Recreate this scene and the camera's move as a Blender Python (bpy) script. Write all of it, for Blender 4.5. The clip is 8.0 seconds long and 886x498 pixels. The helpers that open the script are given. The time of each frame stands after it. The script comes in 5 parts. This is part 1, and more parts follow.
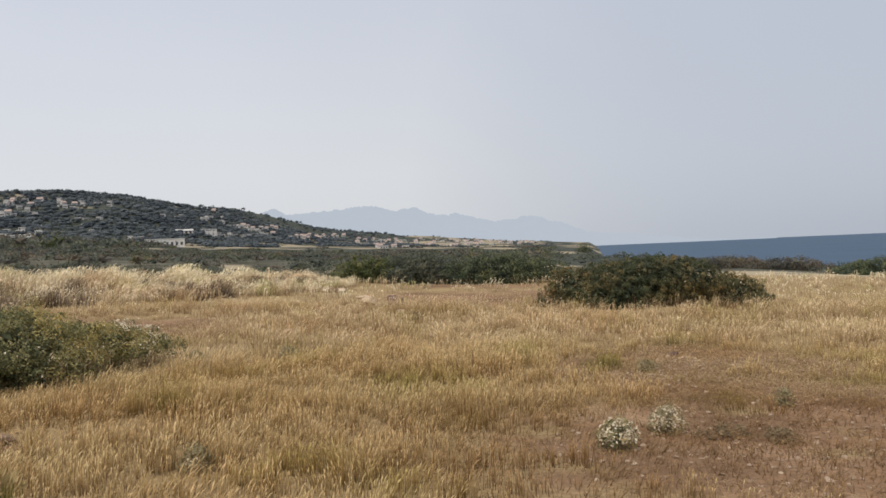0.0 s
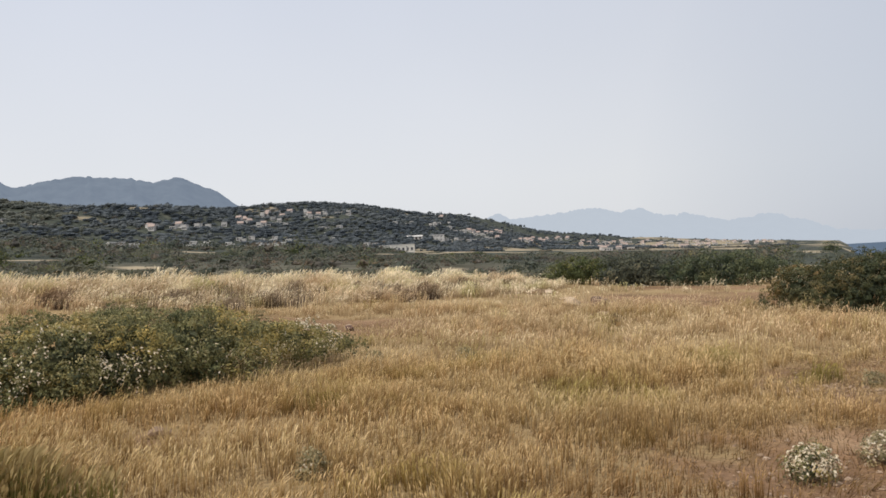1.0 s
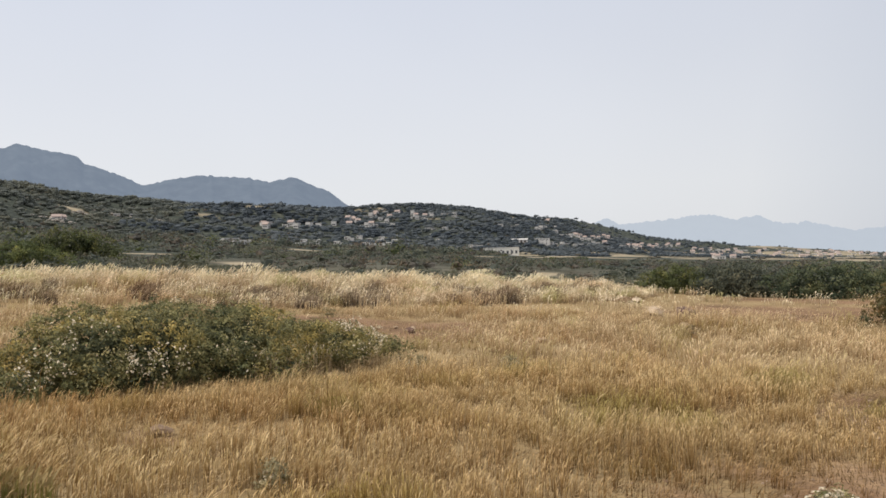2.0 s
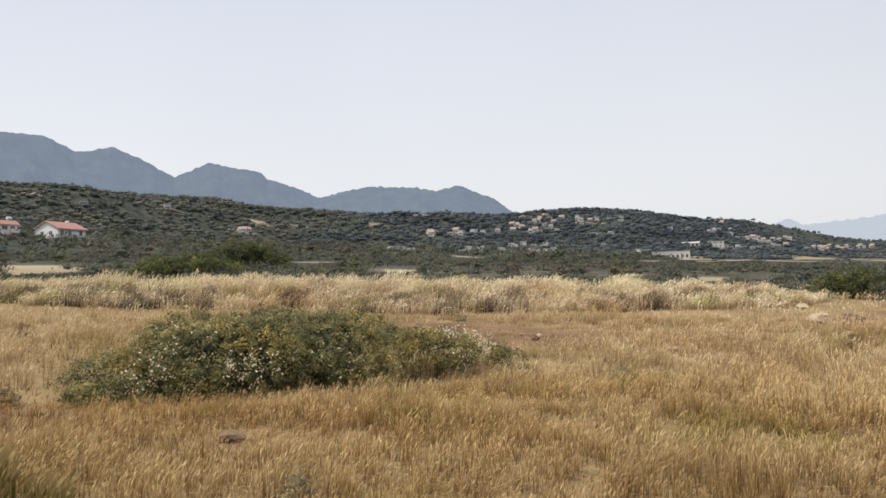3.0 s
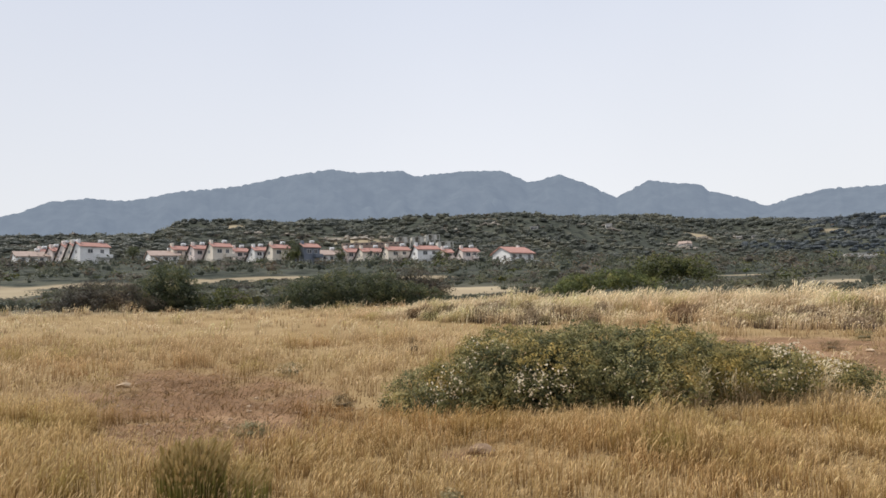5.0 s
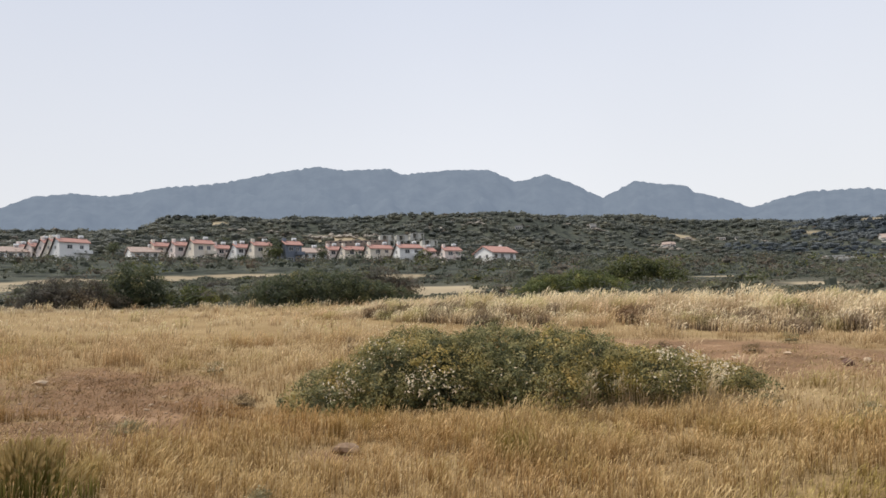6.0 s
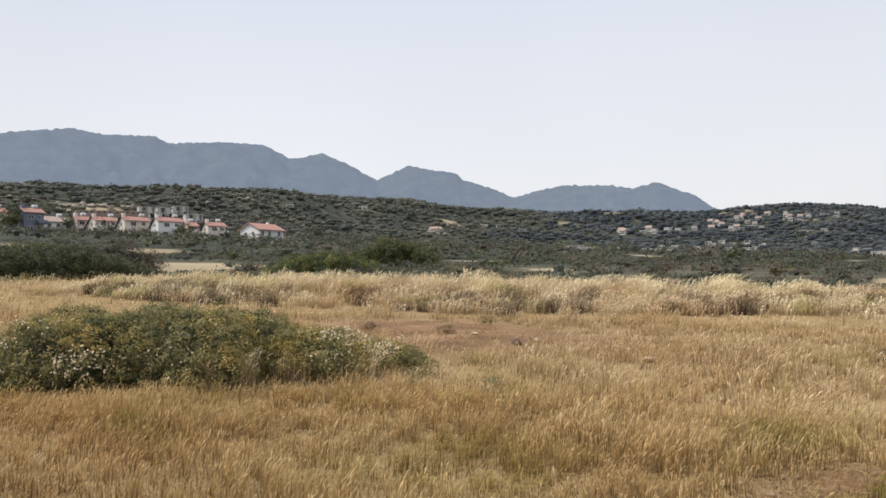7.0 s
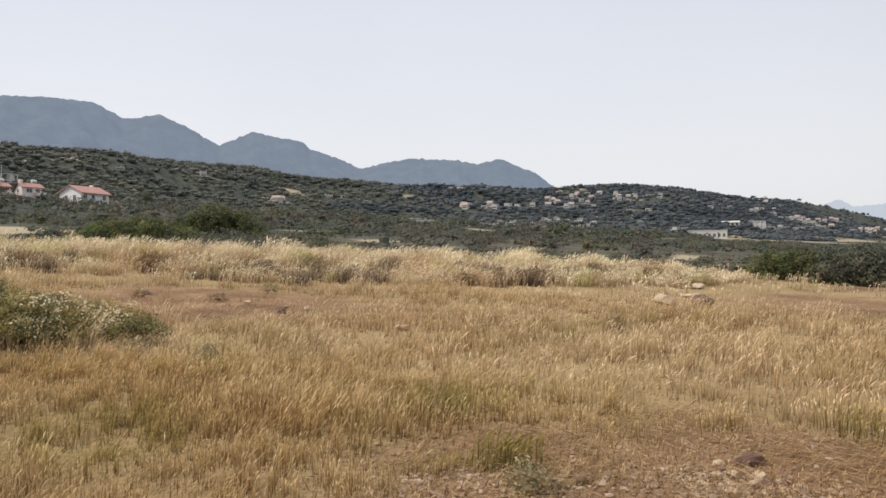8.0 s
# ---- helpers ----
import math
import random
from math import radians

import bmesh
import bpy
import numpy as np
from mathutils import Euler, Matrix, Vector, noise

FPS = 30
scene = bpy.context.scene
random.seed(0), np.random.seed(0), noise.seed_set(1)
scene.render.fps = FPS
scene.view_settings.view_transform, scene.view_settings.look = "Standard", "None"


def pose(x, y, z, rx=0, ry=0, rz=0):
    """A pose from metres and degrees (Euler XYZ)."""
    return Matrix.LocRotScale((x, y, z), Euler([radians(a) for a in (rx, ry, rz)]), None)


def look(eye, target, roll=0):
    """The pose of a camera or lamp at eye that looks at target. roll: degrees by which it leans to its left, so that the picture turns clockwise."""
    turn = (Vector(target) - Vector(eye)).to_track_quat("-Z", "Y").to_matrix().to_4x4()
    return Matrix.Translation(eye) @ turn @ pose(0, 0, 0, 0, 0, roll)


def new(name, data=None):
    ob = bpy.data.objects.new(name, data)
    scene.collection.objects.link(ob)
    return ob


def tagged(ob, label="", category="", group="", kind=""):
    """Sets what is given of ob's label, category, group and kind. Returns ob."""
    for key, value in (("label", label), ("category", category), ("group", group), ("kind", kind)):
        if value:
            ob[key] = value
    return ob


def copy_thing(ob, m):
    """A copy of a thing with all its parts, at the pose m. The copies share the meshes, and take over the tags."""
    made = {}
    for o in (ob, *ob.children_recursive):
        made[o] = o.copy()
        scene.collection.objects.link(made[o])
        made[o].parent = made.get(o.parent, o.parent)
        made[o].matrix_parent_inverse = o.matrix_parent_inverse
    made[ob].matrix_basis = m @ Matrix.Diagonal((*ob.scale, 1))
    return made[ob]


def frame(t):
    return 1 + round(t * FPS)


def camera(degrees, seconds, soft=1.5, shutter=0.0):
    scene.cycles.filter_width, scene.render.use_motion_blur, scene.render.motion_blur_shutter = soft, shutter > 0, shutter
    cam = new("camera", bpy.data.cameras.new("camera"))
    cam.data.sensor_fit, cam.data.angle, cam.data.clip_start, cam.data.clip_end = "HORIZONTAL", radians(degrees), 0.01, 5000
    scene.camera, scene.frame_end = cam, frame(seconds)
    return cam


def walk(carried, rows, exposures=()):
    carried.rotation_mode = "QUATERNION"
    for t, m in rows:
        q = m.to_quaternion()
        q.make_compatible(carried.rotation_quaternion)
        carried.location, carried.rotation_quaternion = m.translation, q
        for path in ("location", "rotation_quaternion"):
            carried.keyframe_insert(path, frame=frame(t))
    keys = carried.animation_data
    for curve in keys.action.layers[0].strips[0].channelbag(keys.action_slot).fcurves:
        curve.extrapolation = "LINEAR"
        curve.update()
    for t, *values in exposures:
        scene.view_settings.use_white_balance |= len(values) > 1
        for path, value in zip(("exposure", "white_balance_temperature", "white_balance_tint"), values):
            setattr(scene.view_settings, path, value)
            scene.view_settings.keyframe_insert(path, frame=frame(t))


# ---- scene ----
cam = camera(58.67, 8.0, soft=1.6)
# seconds, x, y, z, tilt, lean, turn
PATH = [
    (0.0, 0.000, 0.000, 1.600, 90.05, 2.48, 0.00),
    (0.5, 0.360, 0.603, 1.513, 90.82, 2.84, 8.80),
    (1.0, 0.748, 1.050, 1.438, 91.09, 3.25, 16.21),
    (1.2, 0.880, 1.224, 1.436, 91.08, 3.05, 18.41),
    (2.3, 1.816, 2.261, 1.392, 91.92, 1.48, 26.59),
    (2.5, 1.937, 2.443, 1.392, 92.07, 1.62, 29.12),
    (3.0, 2.295, 2.986, 1.347, 92.44, 2.06, 35.86),
    (3.5, 2.732, 3.416, 1.307, 92.32, 3.29, 45.11),
    (4.0, 2.962, 3.853, 1.323, 93.02, 2.93, 57.03),
    (4.5, 3.124, 4.425, 1.298, 94.65, 3.02, 64.98),
    (4.7, 3.251, 4.649, 1.262, 94.90, 3.32, 67.10),
    (5.8, 4.106, 5.962, 1.209, 95.19, 2.72, 67.62),
    (6.0, 4.269, 6.216, 1.210, 94.87, 2.58, 66.46),
    (6.5, 4.815, 6.832, 1.202, 94.24, 1.80, 60.14),
    (7.0, 5.416, 7.465, 1.173, 92.82, 1.48, 49.96),
    (7.5, 5.912, 8.173, 1.108, 91.69, 1.39, 44.75),
    (8.0, 6.613, 8.853, 1.058, 90.56, 0.60, 38.79),
]
walk(cam, [(t, pose(x, y, z, rx, ry, rz)) for t, x, y, z, rx, ry, rz in PATH], [(0.0, -0.04, 6380, 10), (0.5, 0.05, 6400, 10), (1.0, 0.06, 6420, 10), (2.5, 0.13, 6470, 10), (3.5, 0.20, 6500, 10), (4.5, 0.23, 6500, 10), (6.0, 0.19, 6500, 10), (7.0, 0.20, 6500, 10), (8.0, 0.16, 6500, 10)])

# ---- light: hazy midday sun from inland, bright veiled sky ----
SUN_AZ, SUN_EL = 150.0, 56.0
SUN_DIR = Vector((-math.sin(radians(SUN_AZ)) * math.cos(radians(SUN_EL)), math.cos(radians(SUN_AZ)) * math.cos(radians(SUN_EL)), math.sin(radians(SUN_EL))))
world = bpy.data.worlds.new("world")
scene.world = world
world.use_nodes = True
wn, wl = world.node_tree.nodes, world.node_tree.links
sky = wn.new("ShaderNodeTexSky")
sky.sky_type, sky.sun_disc = "NISHITA", False
sky.sun_elevation, sky.sun_rotation = radians(SUN_EL), radians(-SUN_AZ)
sky.air_density, sky.dust_density, sky.ozone_density = 1.0, 3.0, 1.0
soft_sky = wn.new("ShaderNodeHueSaturation")
soft_sky.inputs["Saturation"].default_value = 0.5
wl.new(sky.outputs[0], soft_sky.inputs["Color"])
coord = wn.new("ShaderNodeTexCoord")
# a thin veil of haze, whiter towards the sun and low down
toward = wn.new("ShaderNodeVectorMath")
toward.operation = "DOT_PRODUCT"
toward.inputs[1].default_value = Vector((SUN_DIR.x, SUN_DIR.y, 0)).normalized()
wl.new(coord.outputs["Generated"], toward.inputs[0])
side = wn.new("ShaderNodeMapRange")
side.inputs["From Min"].default_value, side.inputs["From Max"].default_value = -1.1, -0.84
wl.new(toward.outputs["Value"], side.inputs["Value"])
split = wn.new("ShaderNodeSeparateXYZ")
wl.new(coord.outputs["Generated"], split.inputs[0])
low = wn.new("ShaderNodeMapRange")
low.inputs["From Min"].default_value, low.inputs["From Max"].default_value = 0.42, 0.10
wl.new(split.outputs["Z"], low.inputs["Value"])
veil_low = wn.new("ShaderNodeMix")
veil_low.data_type = "RGBA"
veil_low.inputs[6].default_value, veil_low.inputs[7].default_value = (4.8, 5.45, 6.6, 1), (8.2, 8.3, 8.5, 1)
wl.new(side.outputs[0], veil_low.inputs[0])
veil_high = wn.new("ShaderNodeMix")
veil_high.data_type = "RGBA"
veil_high.inputs[6].default_value, veil_high.inputs[7].default_value = (4.9, 5.5, 6.8, 1), (6.65, 7.1, 8.2, 1)
wl.new(side.outputs[0], veil_high.inputs[0])
veil = wn.new("ShaderNodeMix")
veil.data_type = "RGBA"
wl.new(low.outputs[0], veil.inputs[0])
wl.new(veil_high.outputs[2], veil.inputs[6])
wl.new(veil_low.outputs[2], veil.inputs[7])
cloud = wn.new("ShaderNodeTexNoise")
cloud.inputs["Scale"].default_value, cloud.inputs["Detail"].default_value = 1.6, 3.0
wl.new(coord.outputs["Generated"], cloud.inputs["Vector"])
thick = wn.new("ShaderNodeMapRange")
thick.inputs["To Min"].default_value, thick.inputs["To Max"].default_value = 0.7, 0.95
wl.new(cloud.outputs["Fac"], thick.inputs["Value"])
air = wn.new("ShaderNodeMix")
air.data_type = "RGBA"
wl.new(thick.outputs[0], air.inputs[0])
wl.new(soft_sky.outputs[0], air.inputs[6])
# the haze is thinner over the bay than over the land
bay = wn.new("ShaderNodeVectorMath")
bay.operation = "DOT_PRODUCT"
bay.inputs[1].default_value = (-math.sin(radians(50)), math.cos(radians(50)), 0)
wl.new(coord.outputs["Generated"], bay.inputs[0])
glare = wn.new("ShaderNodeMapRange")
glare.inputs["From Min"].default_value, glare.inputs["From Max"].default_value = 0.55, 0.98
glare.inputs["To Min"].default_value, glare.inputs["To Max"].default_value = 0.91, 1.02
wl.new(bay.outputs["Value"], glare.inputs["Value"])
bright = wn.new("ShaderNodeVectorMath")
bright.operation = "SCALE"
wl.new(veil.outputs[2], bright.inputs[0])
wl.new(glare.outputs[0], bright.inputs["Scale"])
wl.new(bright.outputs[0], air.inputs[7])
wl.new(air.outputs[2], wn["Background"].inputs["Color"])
wn["Background"].inputs["Strength"].default_value = 0.1

sun = new("sun", bpy.data.lights.new("sun", "SUN"))
sun.data.energy, sun.data.angle, sun.data.color = 2.65, radians(3.0), (1.0, 0.95, 0.86)
sun.matrix_world = look(SUN_DIR * 100, (0, 0, 0))


# ---- materials ----
def shader(name, rough=0.8, spec=0.3):
    m = bpy.data.materials.new(name)
    m.use_nodes = True
    p = m.node_tree.nodes["Principled BSDF"]
    p.inputs["Roughness"].default_value, p.inputs["Specular IOR Level"].default_value = rough, spec
    return m, m.node_tree.nodes, m.node_tree.links, p


def ramp(nodes, links, fac, stops):
    r = nodes.new("ShaderNodeValToRGB")
    while len(r.color_ramp.elements) < len(stops):
        r.color_ramp.elements.new(0.5)
    for e, (at, c) in zip(r.color_ramp.elements, stops):
        e.position, e.color = at, (*c, 1)
    links.new(fac, r.inputs["Fac"])
    return r.outputs["Color"]


def grain(nodes, links, scale, detail=4.0, space="Object", rough=0.6):
    c = nodes.new("ShaderNodeTexCoord")
    n = nodes.new("ShaderNodeTexNoise")
    n.inputs["Scale"].default_value, n.inputs["Detail"].default_value, n.inputs["Roughness"].default_value = scale, detail, rough
    links.new(c.outputs[space], n.inputs["Vector"])
    return n.outputs["Fac"]


def blend(nodes, links, fac, a, b, kind="MIX"):
    m = nodes.new("ShaderNodeMix")
    m.data_type, m.blend_type = "RGBA", kind
    for socket, v in ((m.inputs[0], fac), (m.inputs[6], a), (m.inputs[7], b)):
        if isinstance(v, bpy.types.NodeSocket):
            links.new(v, socket)
        elif isinstance(v, tuple):
            socket.default_value = (*v, 1)
        else:
            socket.default_value = v
    return m.outputs[2]


def bump(nodes, links, p, height, strength, distance):
    b = nodes.new("ShaderNodeBump")
    b.inputs["Strength"].default_value, b.inputs["Distance"].default_value = strength, distance
    links.new(height, b.inputs["Height"])
    links.new(b.outputs[0], p.inputs["Normal"])


def plain_material(name, a, b, scale, rough=0.8, relief=0.0, fine=None):
    """Two tones mottled by a noise of that scale, with a finer grain and relief on top."""
    m, n, l, p = shader(name, rough)
    big = ramp(n, l, grain(n, l, scale), [(0.35, a), (0.65, b)])
    f = grain(n, l, fine or scale * 9, 5)
    col = blend(n, l, 0.35, big, ramp(n, l, f, [(0.3, tuple(v * 0.6 for v in a)), (0.7, tuple(min(1, v * 1.25) for v in b))]))
    l.new(col, p.inputs["Base Color"])
    if relief:
        bump(n, l, p, f, 0.6, relief)
    return m


def leaf_material(name, tones, soft=0.3, rough=0.55, patch=0.9, mottle=0.8, spread=0.16, pale=(1.45, 1.24, 0.92), deep=(0.58, 0.68, 0.66)):
    """Leaves, each with a tone of its own, a little light coming through."""
    m, n, l, p = shader(name, rough, 0.25)
    g = n.new("ShaderNodeAttribute")
    g.attribute_name = "tone"
    stops = [(i / max(1, len(tones) - 1), c) for i, c in enumerate(tones)]
    col = ramp(n, l, g.outputs["Fac"], stops)
    col = blend(n, l, mottle, col, ramp(n, l, grain(n, l, patch, 3), [(0.5 - spread, deep), (0.5, (0.95, 0.97, 0.95)), (0.5 + spread, pale)]), "MULTIPLY")
    l.new(col, p.inputs["Base Color"])
    t = n.new("ShaderNodeBsdfTranslucent")
    l.new(col, t.inputs["Color"])
    s = n.new("ShaderNodeMixShader")
    s.inputs[0].default_value = soft
    l.new(p.outputs[0], s.inputs[1])
    l.new(t.outputs[0], s.inputs[2])
    l.new(s.outputs[0], n["Material Output"].inputs["Surface"])
    return m


def grass_material(name, foot, stalk, head):
    """Dry blades: colour from foot to seed head, each blade with its own tone, patches of several metres."""
    m, n, l, p = shader(name, 0.6, 0.25)
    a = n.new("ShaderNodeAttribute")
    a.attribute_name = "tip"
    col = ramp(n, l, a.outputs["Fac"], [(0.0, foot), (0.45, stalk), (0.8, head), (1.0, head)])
    g = n.new("ShaderNodeNewGeometry")
    col = blend(n, l, 1.0, col, ramp(n, l, g.outputs["Random Per Island"], [(0.0, (0.58, 0.54, 0.44)), (0.12, (0.74, 0.72, 0.56)), (0.3, (0.86, 0.83, 0.76)), (0.65, (1.0, 0.98, 0.96)), (0.88, (1.14, 1.12, 1.1)), (1.0, (1.32, 1.32, 1.32))]), "MULTIPLY")
    col = blend(n, l, 1.0, col, ramp(n, l, grain(n, l, 0.16, 3), [(0.3, (0.96, 0.82, 0.70)), (0.5, (1, 1, 1)), (0.72, (1.08, 1.1, 1.08))]), "MULTIPLY")
    col = blend(n, l, 1.0, col, ramp(n, l, grain(n, l, 0.45, 4), [(0.36, (0.72, 0.77, 0.54)), (0.46, (1, 1, 1)), (1.0, (1, 1, 1))]), "MULTIPLY")
    d = n.new("ShaderNodeAttribute")
    d.attribute_name = "weathered"
    col = blend(n, l, d.outputs["Fac"], col, blend(n, l, 1.0, col, (0.60, 0.50, 0.42), "MULTIPLY"))
    l.new(col, p.inputs["Base Color"])
    t = n.new("ShaderNodeBsdfTranslucent")
    l.new(col, t.inputs["Color"])
    s = n.new("ShaderNodeMixShader")
    s.inputs[0].default_value = 0.3
    l.new(p.outputs[0], s.inputs[1])
    l.new(t.outputs[0], s.inputs[2])
    l.new(s.outputs[0], n["Material Output"].inputs["Surface"])
    return m


def ground_material():
    """Red-brown dry soil with straw litter; beyond the field it is scrub floor (cover 0) or stubble (cover 1)."""
    m, n, l, p = shader("dry_soil", 0.95, 0.1)
    fine = grain(n, l, 14, 6)
    soil = ramp(n, l, grain(n, l, 0.5, 4), [(0.3, (0.165, 0.098, 0.058)), (0.55, (0.28, 0.17, 0.10)), (0.75, (0.43, 0.285, 0.18))])
    soil = blend(n, l, 0.6, soil, ramp(n, l, fine, [(0.3, (0.45, 0.42, 0.38)), (0.65, (1.25, 1.2, 1.1))]), "MULTIPLY")
    stubble = ramp(n, l, grain(n, l, 0.05, 5), [(0.3, (0.31, 0.245, 0.155)), (0.7, (0.44, 0.36, 0.24))])
    scrub = ramp(n, l, grain(n, l, 0.06, 8, rough=0.7), [(0.32, (0.048, 0.054, 0.044)), (0.55, (0.07, 0.075, 0.06)), (0.72, (0.10, 0.093, 0.075))])
    scrub = blend(n, l, 1.0, scrub, ramp(n, l, grain(n, l, 0.22, 3), [(0.38, (0.35, 0.4, 0.42)), (0.5, (0.9, 0.95, 0.93)), (0.62, (1.2, 1.18, 1.1))]), "MULTIPLY")
    thatch = blend(n, l, 0.7, ramp(n, l, grain(n, l, 0.4, 4), [(0.3, (0.29, 0.203, 0.10)), (0.7, (0.42, 0.318, 0.172))]), ramp(n, l, fine, [(0.3, (0.5, 0.46, 0.4)), (0.65, (1.2, 1.15, 1.05))]), "MULTIPLY")
    a, near, straw = (n.new("ShaderNodeAttribute") for i in range(3))
    a.attribute_name, near.attribute_name, straw.attribute_name = "cover", "field", "straw"
    col = blend(n, l, near.outputs["Fac"], blend(n, l, a.outputs["Fac"], scrub, stubble), blend(n, l, straw.outputs["Fac"], soil, thatch))
    l.new(col, p.inputs["Base Color"])
    bump(n, l, p, fine, 0.8, 0.04)
    return m


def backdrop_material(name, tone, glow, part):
    """Mountains far off; the bright haze before them is put in as emission."""
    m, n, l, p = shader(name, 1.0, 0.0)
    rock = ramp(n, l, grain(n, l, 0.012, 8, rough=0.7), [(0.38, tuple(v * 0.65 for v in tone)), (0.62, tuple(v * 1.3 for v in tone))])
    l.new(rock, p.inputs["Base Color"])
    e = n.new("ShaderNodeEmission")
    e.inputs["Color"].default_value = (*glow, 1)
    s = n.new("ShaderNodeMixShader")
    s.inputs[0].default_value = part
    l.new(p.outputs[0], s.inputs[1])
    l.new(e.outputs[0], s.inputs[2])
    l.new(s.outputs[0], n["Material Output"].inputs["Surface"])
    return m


def sea_material():
    m, n, l, p = shader("sea_water", 0.5, 0.25)
    col = ramp(n, l, grain(n, l, 0.01, 5), [(0.35, (0.018, 0.052, 0.095)), (0.65, (0.028, 0.068, 0.118))])
    l.new(col, p.inputs["Base Color"])
    bump(n, l, p, grain(n, l, 0.35, 5), 0.6, 0.5)
    return m


M_GROUND, M_SEA = ground_material(), sea_material()
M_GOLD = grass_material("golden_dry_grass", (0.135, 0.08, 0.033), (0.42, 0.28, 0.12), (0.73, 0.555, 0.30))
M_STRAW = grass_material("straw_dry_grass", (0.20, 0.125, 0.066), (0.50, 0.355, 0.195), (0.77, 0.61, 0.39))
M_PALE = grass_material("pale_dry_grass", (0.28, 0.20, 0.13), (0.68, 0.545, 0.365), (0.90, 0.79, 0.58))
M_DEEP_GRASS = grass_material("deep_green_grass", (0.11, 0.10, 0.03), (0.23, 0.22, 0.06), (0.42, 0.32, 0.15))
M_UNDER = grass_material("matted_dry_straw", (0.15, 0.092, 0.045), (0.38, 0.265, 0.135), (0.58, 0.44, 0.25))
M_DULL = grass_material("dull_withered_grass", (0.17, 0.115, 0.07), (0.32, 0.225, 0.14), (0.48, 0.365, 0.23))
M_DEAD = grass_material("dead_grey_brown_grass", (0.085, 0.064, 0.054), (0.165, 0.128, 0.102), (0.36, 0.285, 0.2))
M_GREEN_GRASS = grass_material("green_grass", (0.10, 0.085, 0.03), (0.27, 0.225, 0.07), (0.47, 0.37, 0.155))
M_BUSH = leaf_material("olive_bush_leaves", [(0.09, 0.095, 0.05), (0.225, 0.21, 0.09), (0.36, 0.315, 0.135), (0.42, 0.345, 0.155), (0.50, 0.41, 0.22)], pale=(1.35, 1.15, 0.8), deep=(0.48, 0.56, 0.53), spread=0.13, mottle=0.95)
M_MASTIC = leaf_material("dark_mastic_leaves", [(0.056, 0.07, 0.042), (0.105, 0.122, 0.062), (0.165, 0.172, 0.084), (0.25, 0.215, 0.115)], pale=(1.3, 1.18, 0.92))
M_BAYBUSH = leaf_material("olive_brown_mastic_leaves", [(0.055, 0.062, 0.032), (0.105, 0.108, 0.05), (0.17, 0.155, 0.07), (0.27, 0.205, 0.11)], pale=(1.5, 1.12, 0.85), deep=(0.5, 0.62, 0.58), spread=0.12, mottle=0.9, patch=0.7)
M_SCRUB = leaf_material("dull_scrub_leaves", [(0.075, 0.084, 0.066), (0.118, 0.124, 0.088), (0.16, 0.16, 0.105), (0.215, 0.195, 0.135)], patch=0.12, pale=(1.3, 1.18, 0.98), deep=(0.66, 0.74, 0.74))
M_LIME = leaf_material("bright_green_leaves", [(0.085, 0.10, 0.038), (0.18, 0.20, 0.07), (0.30, 0.305, 0.11)])
M_OLIVE = leaf_material("olive_green_leaves", [(0.07, 0.08, 0.03), (0.14, 0.15, 0.05), (0.22, 0.215, 0.08)])
M_HEATH = leaf_material("brown_heath_leaves", [(0.105, 0.09, 0.075), (0.16, 0.135, 0.108), (0.145, 0.135, 0.09), (0.22, 0.185, 0.135)], patch=0.3)
# needle tones lifted and blued: haze over the hill put into the colour
M_PINE = leaf_material("hazed_pine_needles", [(0.10, 0.113, 0.12), (0.135, 0.148, 0.155), (0.17, 0.183, 0.187)], 0.3, patch=0.022, mottle=1.0, spread=0.1, pale=(1.15, 1.12, 1.06), deep=(0.58, 0.62, 0.67))
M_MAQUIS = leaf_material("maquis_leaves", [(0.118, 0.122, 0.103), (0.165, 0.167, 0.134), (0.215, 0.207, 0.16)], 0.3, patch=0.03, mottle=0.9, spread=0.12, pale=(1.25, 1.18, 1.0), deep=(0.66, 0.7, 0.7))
M_WITHER = leaf_material("withered_leaves", [(0.19, 0.13, 0.068), (0.31, 0.215, 0.115), (0.46, 0.34, 0.19)])
M_GREYLEAF = leaf_material("grey_green_leaves", [(0.24, 0.195, 0.10), (0.37, 0.30, 0.16), (0.52, 0.43, 0.25)])
M_PETAL = leaf_material("cream_petals", [(0.78, 0.66, 0.48), (0.86, 0.77, 0.60), (0.66, 0.50, 0.31)], 0.25, mottle=0.0)
M_STEM = plain_material("grey_bark", (0.13, 0.10, 0.075), (0.22, 0.18, 0.13), 20, 0.9)
M_STONE = plain_material("pale_limestone", (0.40, 0.285, 0.18), (0.60, 0.46, 0.32), 9, 0.9, 0.01)
M_GRAVEL = plain_material("brown_gravel", (0.27, 0.18, 0.118), (0.50, 0.375, 0.26), 1.5, 0.95)
M_CLOD = plain_material("earth_clods", (0.19, 0.115, 0.068), (0.35, 0.245, 0.155), 2, 0.95)
M_DARKSTONE = plain_material("dark_weathered_stone", (0.09, 0.05, 0.036), (0.19, 0.115, 0.085), 9, 0.9, 0.01)
M_ROCK = plain_material("weathered_grey_rock", (0.27, 0.235, 0.195), (0.40, 0.355, 0.30), 0.3, 0.95, 0.05)
M_WHITE = plain_material("white_render_wall", (0.82, 0.80, 0.77), (0.87, 0.85, 0.82), 0.4, 0.85)
M_CREAM = plain_material("cream_render_wall", (0.77, 0.67, 0.56), (0.84, 0.75, 0.64), 0.4, 0.85)
